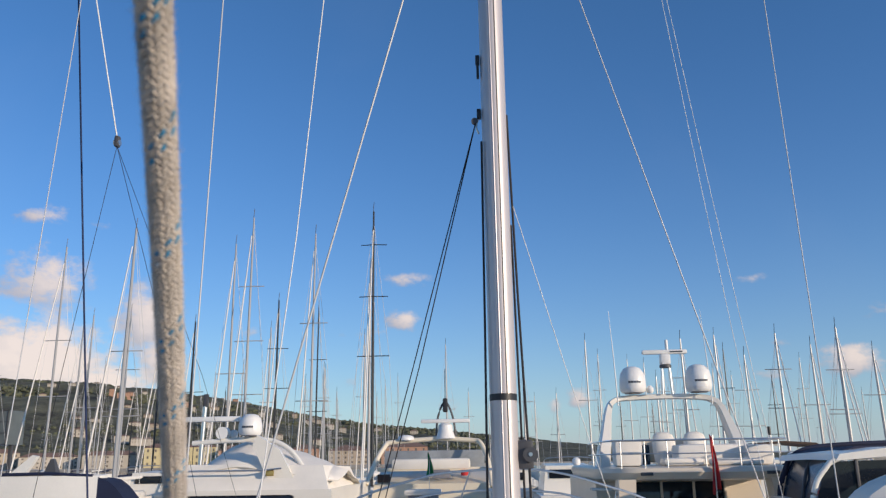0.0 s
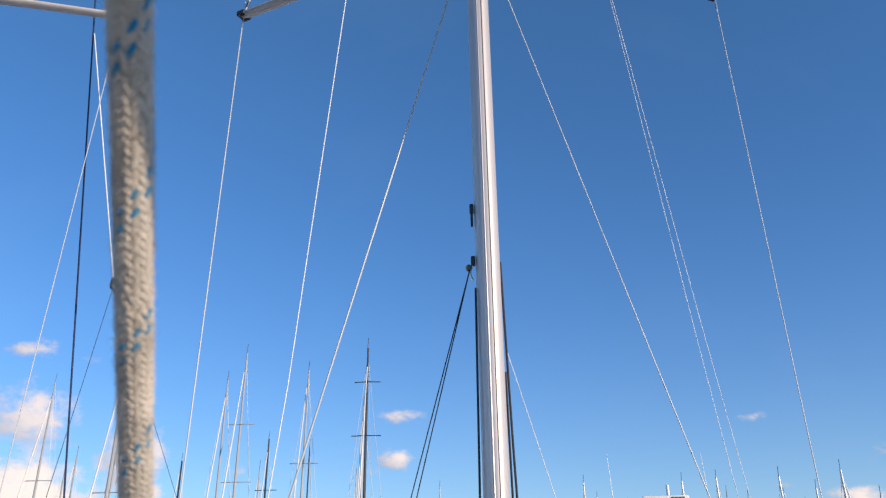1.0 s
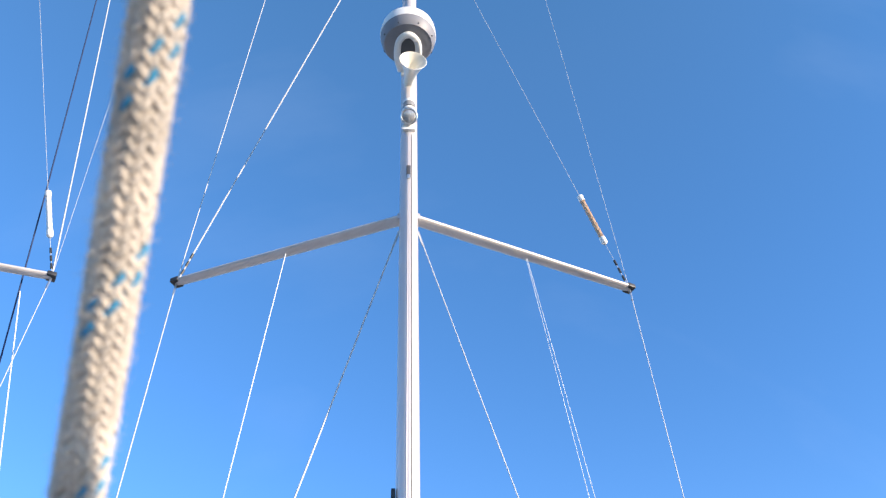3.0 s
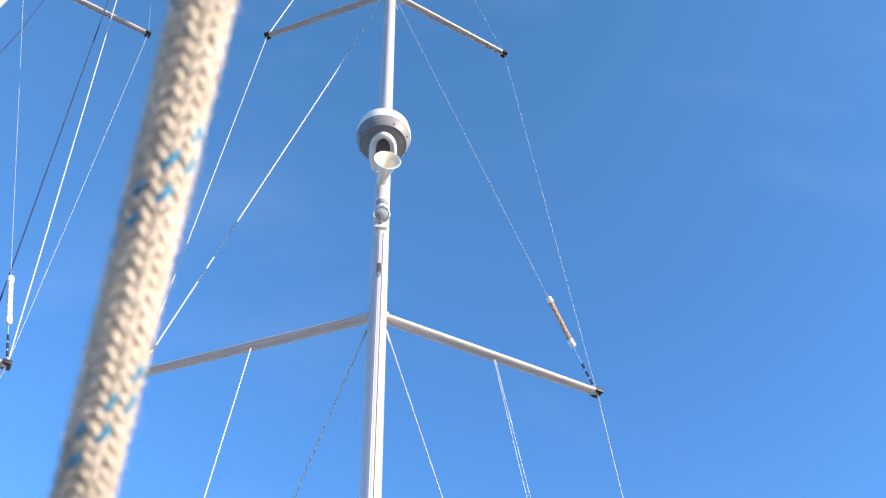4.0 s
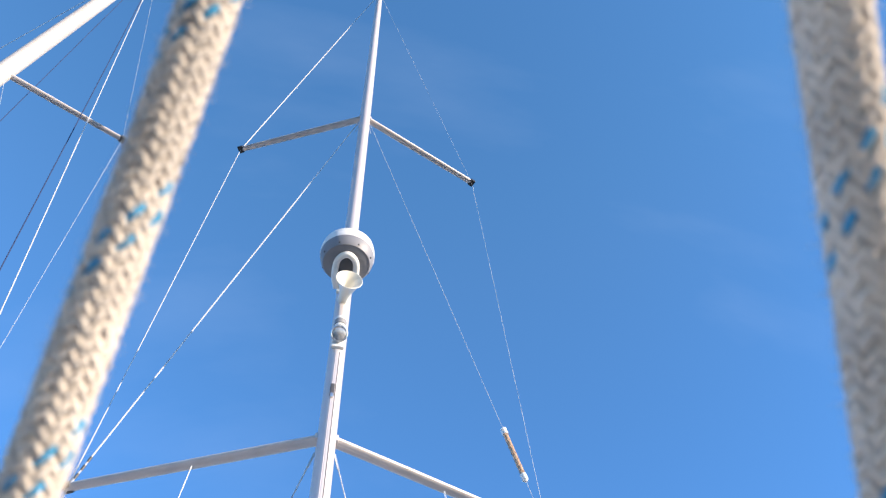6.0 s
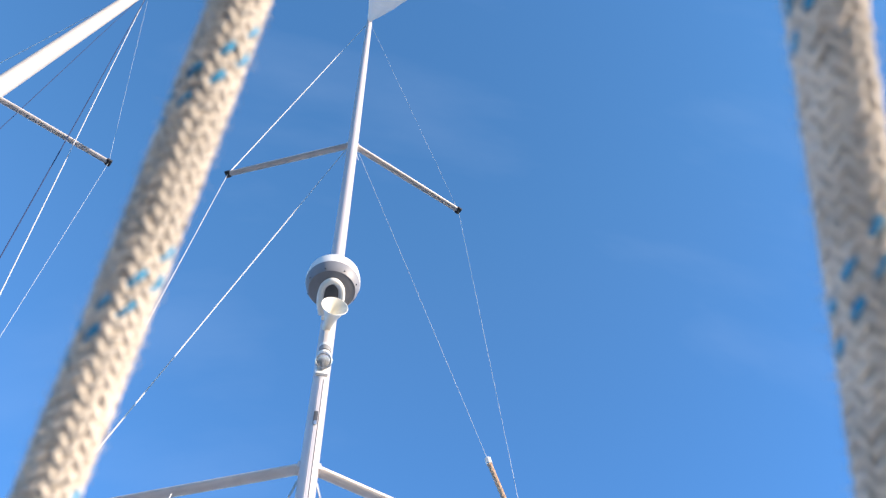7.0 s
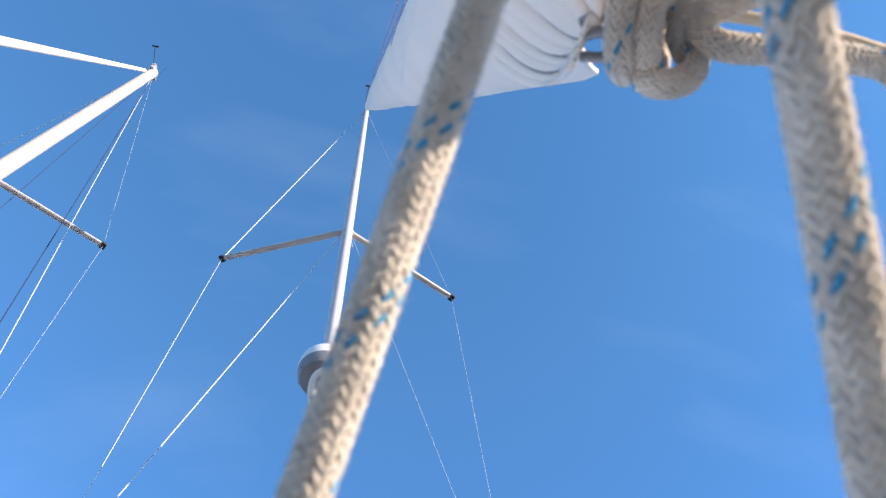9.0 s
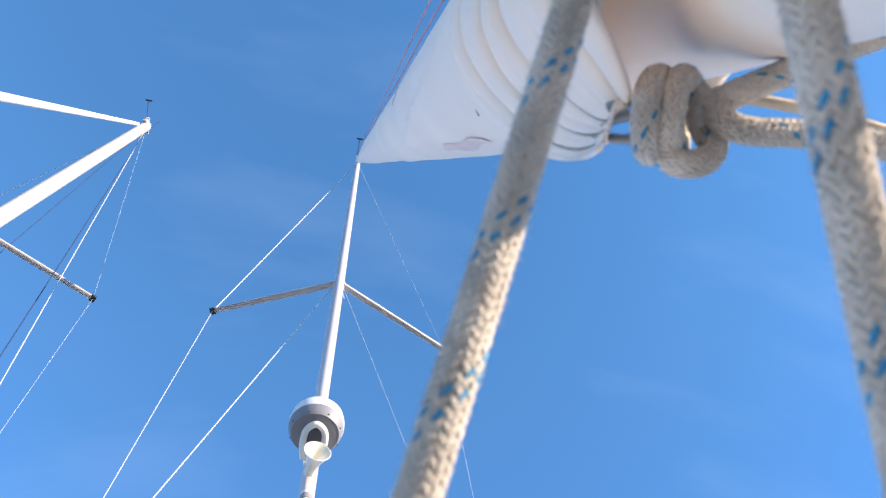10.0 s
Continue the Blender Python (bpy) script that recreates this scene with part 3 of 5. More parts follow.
line_thing("flag_halyard", "thin white flag halyard under the spreader", [(1.14, 5.13, 8.12), (1.56, 5.2, 4.66), (1.97, 5.25, 1.45)], 0.0022, WHITE_ROPE)

# tube reflectors on the diagonal wires
def reflector(a, b, f0, f1, mat, label, at=(0, 0, 0)):
    ob = thing("tube_reflector", label, "radar reflector", "tube reflectors on the rigging", at=at)
    p, q = a.lerp(b, f0), a.lerp(b, f1)
    w = (q - p).normalized()
    part("tube", bm_sweep([p + w * 0.05, q - w * 0.05], 0.027, 16), mat, ob)
    for s, e in ((p, 1), (q, -1)):
        part("end_cap", bm_sweep([s, s + w * 0.02 * e, s + w * 0.09 * e], [0.015, 0.034, 0.034], 16), WHITE_PLASTIC, ob, "white end cap")
    for k in range(7):
        c = p.lerp(q, 0.15 + 0.115 * k)
        part("corner_plate", bm_sweep([c, c + w * 0.02], 0.031, 6), mat, ob)
    return ob


AMBER = material("amber_tube", (0.46, 0.30, 0.18), 0.3, 0, 0.35, 30, 120, 0.1)
reflector(own_tips[1, 1], own_along(15.2) + Vector((0.08, 0.02, 0)), 0.078, 0.172, AMBER, "amber tube radar reflector with white caps on a wire")
reflector(sis_tips[1, 1], sis_along(15.2) + Vector((0.08, 0.02, 0)), 0.07, 0.16, WHITE_PLASTIC, "white tube radar reflector with caps on a wire", (-6.2, 0.15, 0))

# ---- loose lines of the neighbouring yacht ----
line_thing("halyard", "navy braided halyard led from masthead to deck edge", [(-5.15, 4.9, 22.6), (-3.95, 5.75, 9.5), (-3.25, 6.25, 1.45)], 0.008, BLUE_ROPE)
line_thing("halyard", "navy braided halyard led from masthead to deck edge", [(-5.25, 4.95, 22.6), (-5.3, 5.2, 14.0), (-5.75, 5.35, 8.0), (-6.1, 5.0, 1.9)], 0.006, BLUE_ROPE)
hang = line_thing("hanging_tackle", "white pennant with a small block hanging under a spreader", [(-3.82, 5.82, 8.2), (-3.155, 5.72, 5.49)], 0.006, WHITE_ROPE)
part("block", bm_box((0.04, 0.06, 0.10), (-3.145, 5.72, 5.44), 0.018), DARK_GREY, hang)
part("sheave", bm_sweep([(-3.17, 5.72, 5.43), (-3.12, 5.72, 5.43)], 0.026, 12), STEEL, hang)
part("tail", bm_sweep([(-3.145, 5.72, 5.40), (-3.25, 8.4, 3.75), (-3.3, 11.0, 1.5)], 0.0024, 5), BLACK_ROPE, hang)
part("tail", bm_sweep([(-3.145, 5.72, 5.40), (-3.3, 5.5, 3.5), (-3.4, 5.2, 1.45)], 0.0024, 5), BLACK_ROPE, hang)
part("tail", bm_sweep([(-3.145, 5.72, 5.40), (-3.1, 7.2, 3.6), (-3.05, 8.6, 1.5)], 0.0024, 5), BLACK_ROPE, hang)

# hoops of the folded bimini over the cockpit
bim = thing("bimini_frame", "bent stainless steel hoops of a bare bimini frame", "bimini frame", at=(0, 0, 0))
for pts in ([(-2.0, 9.3, 1.45), (-1.85, 9.1, 2.25), (-0.95, 9.0, 2.6), (-0.3, 9.0, 2.69), (0.4, 9.0, 2.69), (1.05, 9.0, 2.55), (1.85, 9.1, 2.2), (2.0, 9.3, 1.45)],
            [(-1.9, 9.7, 1.45), (-1.7, 9.9, 2.1), (-0.95, 10, 2.37), (-0.18, 10, 2.44), (0.5, 10, 2.42), (1.0, 10, 2.33), (1.7, 9.9, 2.05), (1.9, 9.7, 1.45)]):
    part("hoop", bm_sweep(arc(pts, 6), 0.0135, 10), STEEL, bim)
part("strut", bm_sweep([(-0.32, 9.0, 2.69), (-0.75, 10.2, 1.6)], 0.01, 8), STEEL, bim)


# ---- furled headsail above the foredeck ----
ROLL_IN, ROLL_OUT = 0.076, 0.110


def stay(z):
    return Vector((0.027 * (22.6 - z) / 19, 4.7 - (23.1 - z) * 0.2786, z))


STAY_D = (stay(20) - stay(4)).normalized()
STAY_U = (Vector((1, 0, 0)) - STAY_D * STAY_D.x).normalized()
STAY_V = STAY_D.cross(STAY_U)


def on_roll(z, deg, r):
    a = radians(deg)
    return stay(z) + r * (math.cos(a) * STAY_U + math.sin(a) * STAY_V)


def foot(deg):
    """Height of the slanting foot of the outer turn of cloth."""
    return 3.70 - 0.0045 * (deg - 85) if deg > 80 else 3.7225 + 0.011 * (80 - deg)


def cloth_r(z, deg):
    """Radius of the outer turn: spiral overlaps, slack lumps and a taper to the head."""
    taper = 1.0 if z < 9 else 1 - 0.5 * (z - 9) / 13.6
    step = ((deg + 47 * z) % 360) / 360
    r = ROLL_OUT * taper * (1 + 0.05 * step)
    return r + 0.0035 * noise.noise(Vector((math.cos(radians(deg)) * 1.3, math.sin(radians(deg)) * 1.3, z * 0.9))) + 0.0016 * noise.noise(Vector((math.cos(radians(deg)) * 4, math.sin(radians(deg)) * 4, z * 3.0)))


genoa = thing("furled_genoa", "white headsail rolled tightly round its forestay", "sail")
ib = bmesh.new()
irings = []
for i in range(46):
    z = 2.0 + 2.2 * i / 45
    irings.append([on_roll(z, a, ROLL_IN * (1 + 0.04 * (((a + 70 * z) % 360) / 360)) + 0.0015 * noise.noise(Vector((math.cos(radians(a)) * 2, math.sin(radians(a)) * 2, z * 3)))) for a in range(0, 360, 6)])
bm_loft(irings, ib)
part("inner_roll", ib, SAIL, genoa)
levels = [3.0 + 0.035 * k for k in range(60)] + [5.1 + 0.14 * k for k in range(40)] + [10.7 + 0.6 * k for k in range(20)] + [22.5]
ob_ = bmesh.new()
orings = []
for i, z in enumerate(levels):
    ring = []
    for a in range(0, 360, 4):
        deg = a if a < 265 else a - 360
        f = foot(deg) if i < 60 else 0
        zz = z if i >= 60 else f + (5.05 - f) * (i / 59) ** 1.15
        ring.append(on_roll(zz, a, cloth_r(zz, a)))
    orings.append(ring)
bm_loft(orings, ob_, cap=False)
outer = part("outer_turn", ob_, SAIL, genoa)
solid = outer.modifiers.new("thick", "SOLIDIFY")
solid.thickness, solid.offset = 0.003, -1

# clew: stiff patches drawn off the roll to the ring
CLEW = Vector((-0.020, -0.650, 3.452))
KX, KY, KZ = Vector((0.975, -0.213, -0.058)), Vector((-0.178, -0.916, 0.360)), Vector((0.130, 0.341, 0.931))


def knot(x, y, z):
    """A place near the clew, in millimetres along the clew's own axes."""
    return CLEW + 0.001 * (x * KX + y * KY + z * KZ)


# dark tone for the bolt rope, and for shade painted along cloth edges
ROPE_AND_SHADE = material("bolt_rope_and_shade", (0.30, 0.26, 0.23), 0.8)
# duller steel whose colour is darkened for the shade on the clew bars
SHADED_STEEL = material("shaded_dull_steel", (0.30, 0.30, 0.31), 0.4, 0.7, 0.2, 40, 200, 0.05)


FOLDS = (0.0, 0.10, 0.19, 0.33, 0.43, 0.56, 0.66, 0.80, 0.90, 1.0)


def gathered(s, q):
    """A place on the gathered corner: s runs from round the roll to the ring, q across the nested folds."""
    deg = 182 - 90 * s ** 0.9
    z = 3.82 - 0.35 * q + 0.012 * math.sin(5 * s + 9 * q)
    base = on_roll(z, deg, cloth_r(z, deg) + 0.002)
    end = knot(-19 + 8 * q, -14 + 23 * q, 5 - 2 * q)
    e = max(0.0, (s - 0.42) / 0.58)
    e = e * e * (3 - 2 * e)
    at = base.lerp(end, e)
    k = max(i for i, f in enumerate(FOLDS[:-1]) if f <= q)
    u = (q - FOLDS[k]) / (FOLDS[k + 1] - FOLDS[k])
    rise = (0.35 + 0.65 * math.sin(math.pi * min(1.0, 0.25 + s))) * (0.0115 if k % 2 else 0.0085) * math.sin(math.pi * min(max(u, 0), 1)) ** 0.55
    out = (at - stay(z)).normalized() - KZ * e
    at -= KY * 0.016 * math.sin(math.pi * e) * (1 - q) ** 1.5
    slack = 0.004 * e * (1 - e) * math.sin(7 * q + 3 * s)
    return at + out.normalized() * (rise * min(1.0, 0.15 + 3 * s) + slack)


cb = bmesh.new()
across = [FOLDS[k] + (FOLDS[k + 1] - FOLDS[k]) * i / 16 for k in range(9) for i in range(16)] + [1.0]
bm_loft([[gathered(i / 54, q) for q in across] for i in range(55)], cb, closed=False)
patch = part("clew_patch", cb, SAIL, genoa, "stiff cloth gathered in nested folds at the clew")
m2 = patch.modifiers.new("thick", "SOLIDIFY")
m2.thickness, m2.offset = 0.0022, -1
# dark tubes in the fold valleys stand in for the shade there
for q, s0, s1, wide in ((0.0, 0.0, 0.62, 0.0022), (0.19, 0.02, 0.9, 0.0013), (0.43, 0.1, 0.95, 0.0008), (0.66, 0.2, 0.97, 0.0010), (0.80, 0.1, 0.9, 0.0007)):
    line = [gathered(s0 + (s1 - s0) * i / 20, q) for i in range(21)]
    part("bolt_rope" if wide > 0.002 else "crease_shade", bm_sweep(line, [0.0003 + wide * math.sin(math.pi * (i + 2) / 24) for i in range(21)], 6), ROPE_AND_SHADE, genoa, "dark edge line of a fold with painted-in shade")
# dark lines drawn as the shadows under overlapping turns of cloth
for pts in ([(3.80, 182), (3.81, 165), (3.84, 145), (3.90, 124)], [(3.75, 170), (3.745, 150), (3.75, 136), (3.77, 122)], [(4.9, 196), (4.92, 186), (4.98, 176)]):
    part("seam", bm_sweep(arc([on_roll(z, d, cloth_r(z, d) + 0.0002) for z, d in pts], 5), 0.0013, 6), ROPE_AND_SHADE, genoa, "dark line painted as shadow of an overlapping cloth edge")
# faded pink mark on the cloth
LOGO = material("faded_pink_print", (0.80, 0.62, 0.55), 0.7, 0, 0.15, 8, 60, 0.05)
lb2 = bmesh.new()
grid = [[lb2.verts.new(on_roll(4.02 + 0.42 * u / 10, 104 + (v - 3) * 2.2 * math.sin(math.pi * (0.12 + 0.76 * u / 10)) + 3 * math.sin(u), cloth_r(4.02 + 0.42 * u / 10, 104) + 0.0012)) for v in range(7)] for u in range(11)]
for a, b in zip(grid, grid[1:]):
    for j in range(6):
        lb2.faces.new((a[j], b[j], b[j + 1], a[j + 1]))
part("print", lb2, LOGO, genoa, "faded pink printed mark")
RED = material("red_cord", (0.58, 0.26, 0.30), 0.7, 0, 0.2)
cord = thing("leech_line", "thin faded red cord along the furled sail", "rope", "ropes and halyards")
part("line", bm_sweep([on_roll(z, 205 - 2 * math.sin(z), cloth_r(z, 205) * 1.02 + 0.006) for z in (3.6, 4.2, 5, 6, 8, 11, 15, 19, 22.4)], 0.0014, 6), RED, cord)
part("line", bm_sweep([on_roll(z, 209, cloth_r(z, 205) * 1.02 + 0.022 * (22.4 - z) / 19) for z in (3.6, 4.2, 5, 6, 8, 11, 15, 19, 22.4)], 0.0012, 6), RED, cord)
fs = thing("forestay", "steel forestay wire with furling drum at the bow", "wire", "standing rigging wires")
part("wire", bm_sweep([stay(1.75), stay(12), stay(22.85)], 0.006, 6), WIRE, fs)
part("drum", bm_sweep([stay(1.72), stay(1.78), stay(1.9), stay(1.96)], [0.1, 0.085, 0.085, 0.1], 24), BLACK, fs)
sg = thing("furled_genoa", "white headsail rolled tightly round its forestay", "sail", at=(-6.2, 0.15, 0))
part("roll", bm_sweep([stay(z) + Vector((0.91 * (z - DECK) / 22, 0, 0)) for z in (2.0, 3.5, 8, 14, 19, 22.6)], [0.07, 0.1, 0.1, 0.085, 0.06, 0.04], 20), SAIL, sg)

# steel clew ring with its three bars
ring = thing("clew_ring", "worn stainless clew ring stitched into the sail, darkened for shade", "sail fitting")
for y0, y1, z in ((9, 10, 6), (0, 2, 0), (-11, -9, 3)):
    part("bar", bm_sweep([knot(-13, y0 * 0.8, z + 4), knot(-6, (y0 + y1) / 2, z), knot(4, y1, z)], 0.0027, 12), SHADED_STEEL, ring)

# ---- braided sheets ----
def yarn_mat(name, colour, vary):
    m = bpy.data.materials.new(name)
    m.use_nodes = True
    n, l = m.node_tree.nodes, m.node_tree.links
    b = n["Principled BSDF"]
    b.inputs["Roughness"].default_value = 0.85
    b.inputs["Sheen Weight"].default_value = 0.25
    co, tex, fine = n.new("ShaderNodeTexCoord"), n.new("ShaderNodeTexNoise"), n.new("ShaderNodeTexNoise")
    tex.inputs["Scale"].default_value, fine.inputs["Scale"].default_value = 45, 2200
    l.new(co.outputs["Object"], tex.inputs["Vector"])
    l.new(co.outputs["Object"], fine.inputs["Vector"])
    mix = n.new("ShaderNodeMath")
    mix.operation = "ADD"
    l.new(tex.outputs[0], mix.inputs[0])
    l.new(fine.outputs[0], mix.inputs[1])
    ramp = n.new("ShaderNodeValToRGB")
    ramp.color_ramp.elements[0].position, ramp.color_ramp.elements[1].position = 0.7, 1.3
    ramp.color_ramp.elements[0].color = (*[c * (1 - vary) for c in colour], 1)
    ramp.color_ramp.elements[1].color = (*[min(1, c * (1 + vary)) for c in colour], 1)
    half = n.new("ShaderNodeMath")
    half.operation = "MULTIPLY"
    half.inputs[1].default_value = 0.5
    ramp.color_ramp.elements[0].position, ramp.color_ramp.elements[1].position = 0.36, 0.64
    l.new(mix.outputs[0], half.inputs[0])
    l.new(half.outputs[0], ramp.inputs[0])
    l.new(ramp.outputs[0], b.inputs["Base Color"])
    bp = n.new("ShaderNodeBump")
    bp.inputs["Strength"].default_value, bp.inputs["Distance"].default_value = 0.7, 0.0004
    l.new(fine.outputs[0], bp.inputs["Height"])
    l.new(bp.outputs[0], b.inputs["Normal"])
    return m


YARN = yarn_mat("weathered_polyester", (0.58, 0.51, 0.435), 0.28)
TRACER = yarn_mat("blue_tracer_yarn", (0.02, 0.27, 0.50), 0.3)
CORE = yarn_mat("rope_core", (0.30, 0.26, 0.21), 0.25)


def frames_along(points, step):
    """Even stations along a line, with a frame carried along without twist."""
    q = np.array([tuple(p) for p in points])
    s = np.r_[0, np.cumsum(np.linalg.norm(np.diff(q, axis=0), axis=1))]
    n = max(8, int(s[-1] / step))
    g = np.linspace(0, s[-1], n)
    c = np.stack([np.interp(g, s, q[:, k]) for k in range(3)], 1)
    t = np.gradient(c, axis=0)
    t /= np.linalg.norm(t, axis=1, keepdims=True)
    u = np.zeros_like(c)
    u[0] = np.cross(t[0], (0.3, 0.9, 0.2))
    u[0] /= np.linalg.norm(u[0])
    for i in range(1, n):
        w = u[i - 1] - t[i] * (u[i - 1] @ t[i])
        u[i] = w / np.linalg.norm(w)
    return g, c, u, np.cross(t, u)


def quick_mesh(name, verts, faces, mat, parent, label="", smooth=True):
    me = bpy.data.meshes.new(name)
    me.from_pydata(verts, [], faces)
    me.materials.append(mat)
    if smooth:
        me.polygons.foreach_set("use_smooth", [True] * len(me.polygons))
    ob = new(name, me)
    ob.parent = parent
    if label:
        ob["label"] = label
    return ob


def braid(parent, points, radius=0.007, n=16, pitch=0.056, blue=(0, 2), turn0=0.0, seed=1, fuzz=42000):
    """A plaited cover, two yarns over and two under, on a dark core."""
    per = 44
    g, c, u, v = frames_along(points, pitch / per)
    rc, amp, half_w, half_t = radius * 0.87, radius * 0.062, math.pi * radius * 0.87 / n * 0.80, radius * 0.085
    groups = {False: ([], []), True: ([], [])}
    rng = np.random.default_rng(seed)
    m = len(g)

    def drifting(width):
        return np.convolve(rng.normal(0, 1, m + width - 1), np.ones(width) / width ** 0.5, 'valid')[:m]

    # cross-section of a yarn: flat oval of six corners
    oval = [(math.cos(math.pi * k / 3), math.sin(math.pi * k / 3)) for k in range(6)]
    for sense in (1, -1):
        for i in range(n):
            is_blue = sense == 1 and i in blue
            th = turn0 + 2 * np.pi * i / n + sense * 2 * np.pi * g / pitch + 0.045 * drifting(24)
            cross = 2 * n * g / pitch
            wave = np.cos(np.pi / 2 * (2 * i + sense * cross) + 0.4)
            r = rc + sense * amp * np.clip(wave * 1.3, -1, 1) + radius * 0.012 * drifting(5)
            rad = np.cos(th)[:, None] * u + np.sin(th)[:, None] * v
            mid = c + r[:, None] * rad
            tan = np.gradient(mid, axis=0)
            tan /= np.linalg.norm(tan, axis=1, keepdims=True)
            side = np.cross(tan, rad)
            side /= np.linalg.norm(side, axis=1, keepdims=True)
            # a yarn swells where it lies on top and is squeezed where it dives under
            wide = ((1 + 0.16 * sense * wave + 0.09 * drifting(4)) * (0.86 if is_blue else 1.0))[:, None]
            rings = np.stack([mid + side * half_w * wide * a + rad * half_t * b for a, b in oval], 1).reshape(-1, 3)
            vs, fs_ = groups[is_blue]
            base = sum(len(a) for a in vs)
            vs.append(rings)
            k = np.arange(m - 1)[:, None] * 6 + base
            for a in range(6):
                b = (a + 1) % 6
                fs_.append(np.concatenate([k + a, k + b, k + 6 + b, k + 6 + a], 1))
    for is_blue, (vs, fs_) in groups.items():
        if vs:
            plait = quick_mesh("tracer_yarn" if is_blue else "braided_cover", np.concatenate(vs).tolist(), np.concatenate(fs_).tolist(), TRACER if is_blue else YARN, parent, "blue tracer yarns" if is_blue else "")
            plait["kind"] = "stuff"
    part("core", bm_sweep([Vector(c[i]) for i in range(0, m, 12)] + [Vector(c[-1])], radius * 0.80, 12), CORE, parent)
    # loose fibres standing off the cover
    count = int(fuzz * g[-1])
    idx = rng.integers(1, m - 2, count)
    ang = rng.uniform(0, 2 * np.pi, count)
    rad = np.cos(ang)[:, None] * u[idx] + np.sin(ang)[:, None] * v[idx]
    foot_ = c[idx] + rad * radius * 0.96
    lean = rng.normal(0, 0.55, (count, 3))
    tip = foot_ + (rad + lean) * (radius * rng.uniform(0.05, 0.24, count))[:, None]
    side = np.cross(rad, lean)
    side /= np.linalg.norm(side, axis=1, keepdims=True) + 1e-9
    hv = np.stack([foot_ - side * 0.00009, foot_ + side * 0.00009, tip], 1).reshape(-1, 3)
    hair = quick_mesh("fibre_fuzz", hv.tolist(), np.arange(count * 3).reshape(-1, 3).tolist(), YARN, parent, smooth=False)
    hair["kind"] = "stuff"


def sheet_at(c, s):
    return Vector((c[0] + c[2] * s + c[4] * s * s, c[1] + c[3] * s + c[5] * s * s, 2.8 + s))


SHEET_L, SHEET_R = (-0.276, 0.014, 0.393, -1.28, -0.099, -0.031), (0.213, 0.022, -0.575, -1.57, 0.02, -0.014)
left = thing("headsail_sheet", "weathered cream braided rope with blue tracer flecks", "rope", "headsail sheets")
braid(left, [sheet_at(SHEET_L, -0.2 + 0.02 * k) for k in range(44)], turn0=2.6, seed=3)
part("tail", bm_sweep([sheet_at(SHEET_L, s) for s in (-1.42, -1.0, -0.6, -0.205)], 0.0068, 14), YARN, left)
end = sheet_at(SHEET_L, 0.655)
part("bight", bm_sweep(arc([end, sheet_at(SHEET_L, 0.72), end + Vector((0.06, -0.17, 0.13)), stay(3.62) + Vector((0.0, -0.11, 0.0)), stay(3.66) + Vector((0.1, -0.03, 0.0)), stay(3.64) + Vector((0.06, 0.07, 0))], 6), 0.0068, 14), YARN, left)
right = thing("headsail_sheet", "weathered cream braided rope with blue tracer flecks", "rope", "headsail sheets")
braid(right, [sheet_at(SHEET_R, 0.08 + 0.02 * k) for k in range(24)], turn0=0.9, seed=4)
part("tail", bm_sweep([sheet_at(SHEET_R, s) for s in (-1.38, -0.9, -0.4, 0.078)], 0.0068, 14), YARN, right)

# bowline at the clew: tail, two turns round the ring, and the standing part
turns = [knot(27 - 23 * k / 28 - 9 * math.sin(-0.6 + 3.7 * math.pi * k / 28), 3 + 18.5 * math.cos(-0.6 + 3.7 * math.pi * k / 28), 8 - 17.0 * math.sin(-0.6 + 3.7 * math.pi * k / 28)) for k in range(29)]
tail = [knot(128, -13, 4), knot(104, -10, 1), knot(78, -8, -3), knot(54, -7, -5), knot(42, -2, -2)]
exit_ = [knot(16, -20, 0), knot(30, -22, -3), knot(38, -14, 2), knot(36, -5, 9), knot(34, 5, 8), knot(52, 14, 2), knot(76, 24, 3), knot(104, 36, 6), knot(132, 48, 8), knot(160, 72, 6), knot(176, 116, -30), knot(150, 150, -100)]
bow = thing("bowline_knot", "cream braided rope tied in a bowline through the clew", "knot")
braid(bow, arc(tail + turns[:14], 5), radius=0.0072, n=16, blue=(0,), turn0=0.4, seed=7, fuzz=9000)
braid(bow, arc(turns[13:] + exit_, 5), radius=0.0072, n=16, blue=(0,), turn0=1.9, seed=8, fuzz=9000)
part("link", bm_sweep(arc([knot(150, 150, -100), knot(110, 175, -170), sheet_at(SHEET_R, 0.56), sheet_at(SHEET_R, 0.535)], 6), 0.0068, 14), YARN, bow)
fr = random.Random(2)
fb = bmesh.new()
for k in range(260):
    a, rr = fr.uniform(0, 6.28), 7.5 * fr.random() ** 0.5
    y, z = rr * math.cos(a), rr * math.sin(a)
    ln = fr.uniform(8, 20)
    bm_sweep([knot(124, -13 + y, 4 + z), knot(124 + ln * 0.6, -13 + y * 1.4 + fr.uniform(-2, 2), 4 + z * 1.4 + fr.uniform(-2, 2)), knot(124 + ln, -13 + y * 1.9 + fr.uniform(-4, 4), 4 + z * 1.9 + fr.uniform(-4, 4))], [0.0005, 0.0005, 0.0002], 4, fb)
part("frayed_end", fb, YARN, bow, "frayed rope end")
TAPE = material("spotted_cord", (0.62, 0.50, 0.36), 0.8, 0, 0.3, 60, 300, 0.3)
line_thing("furling_line", "thin cream cord with orange flecks behind the knot", arc([knot(40, 18, 60), knot(62, 20, 50), knot(95, 14, 45), knot(130, 4, 40), knot(200, -20, 40)], 5), 0.0035, TAPE, sides=8)


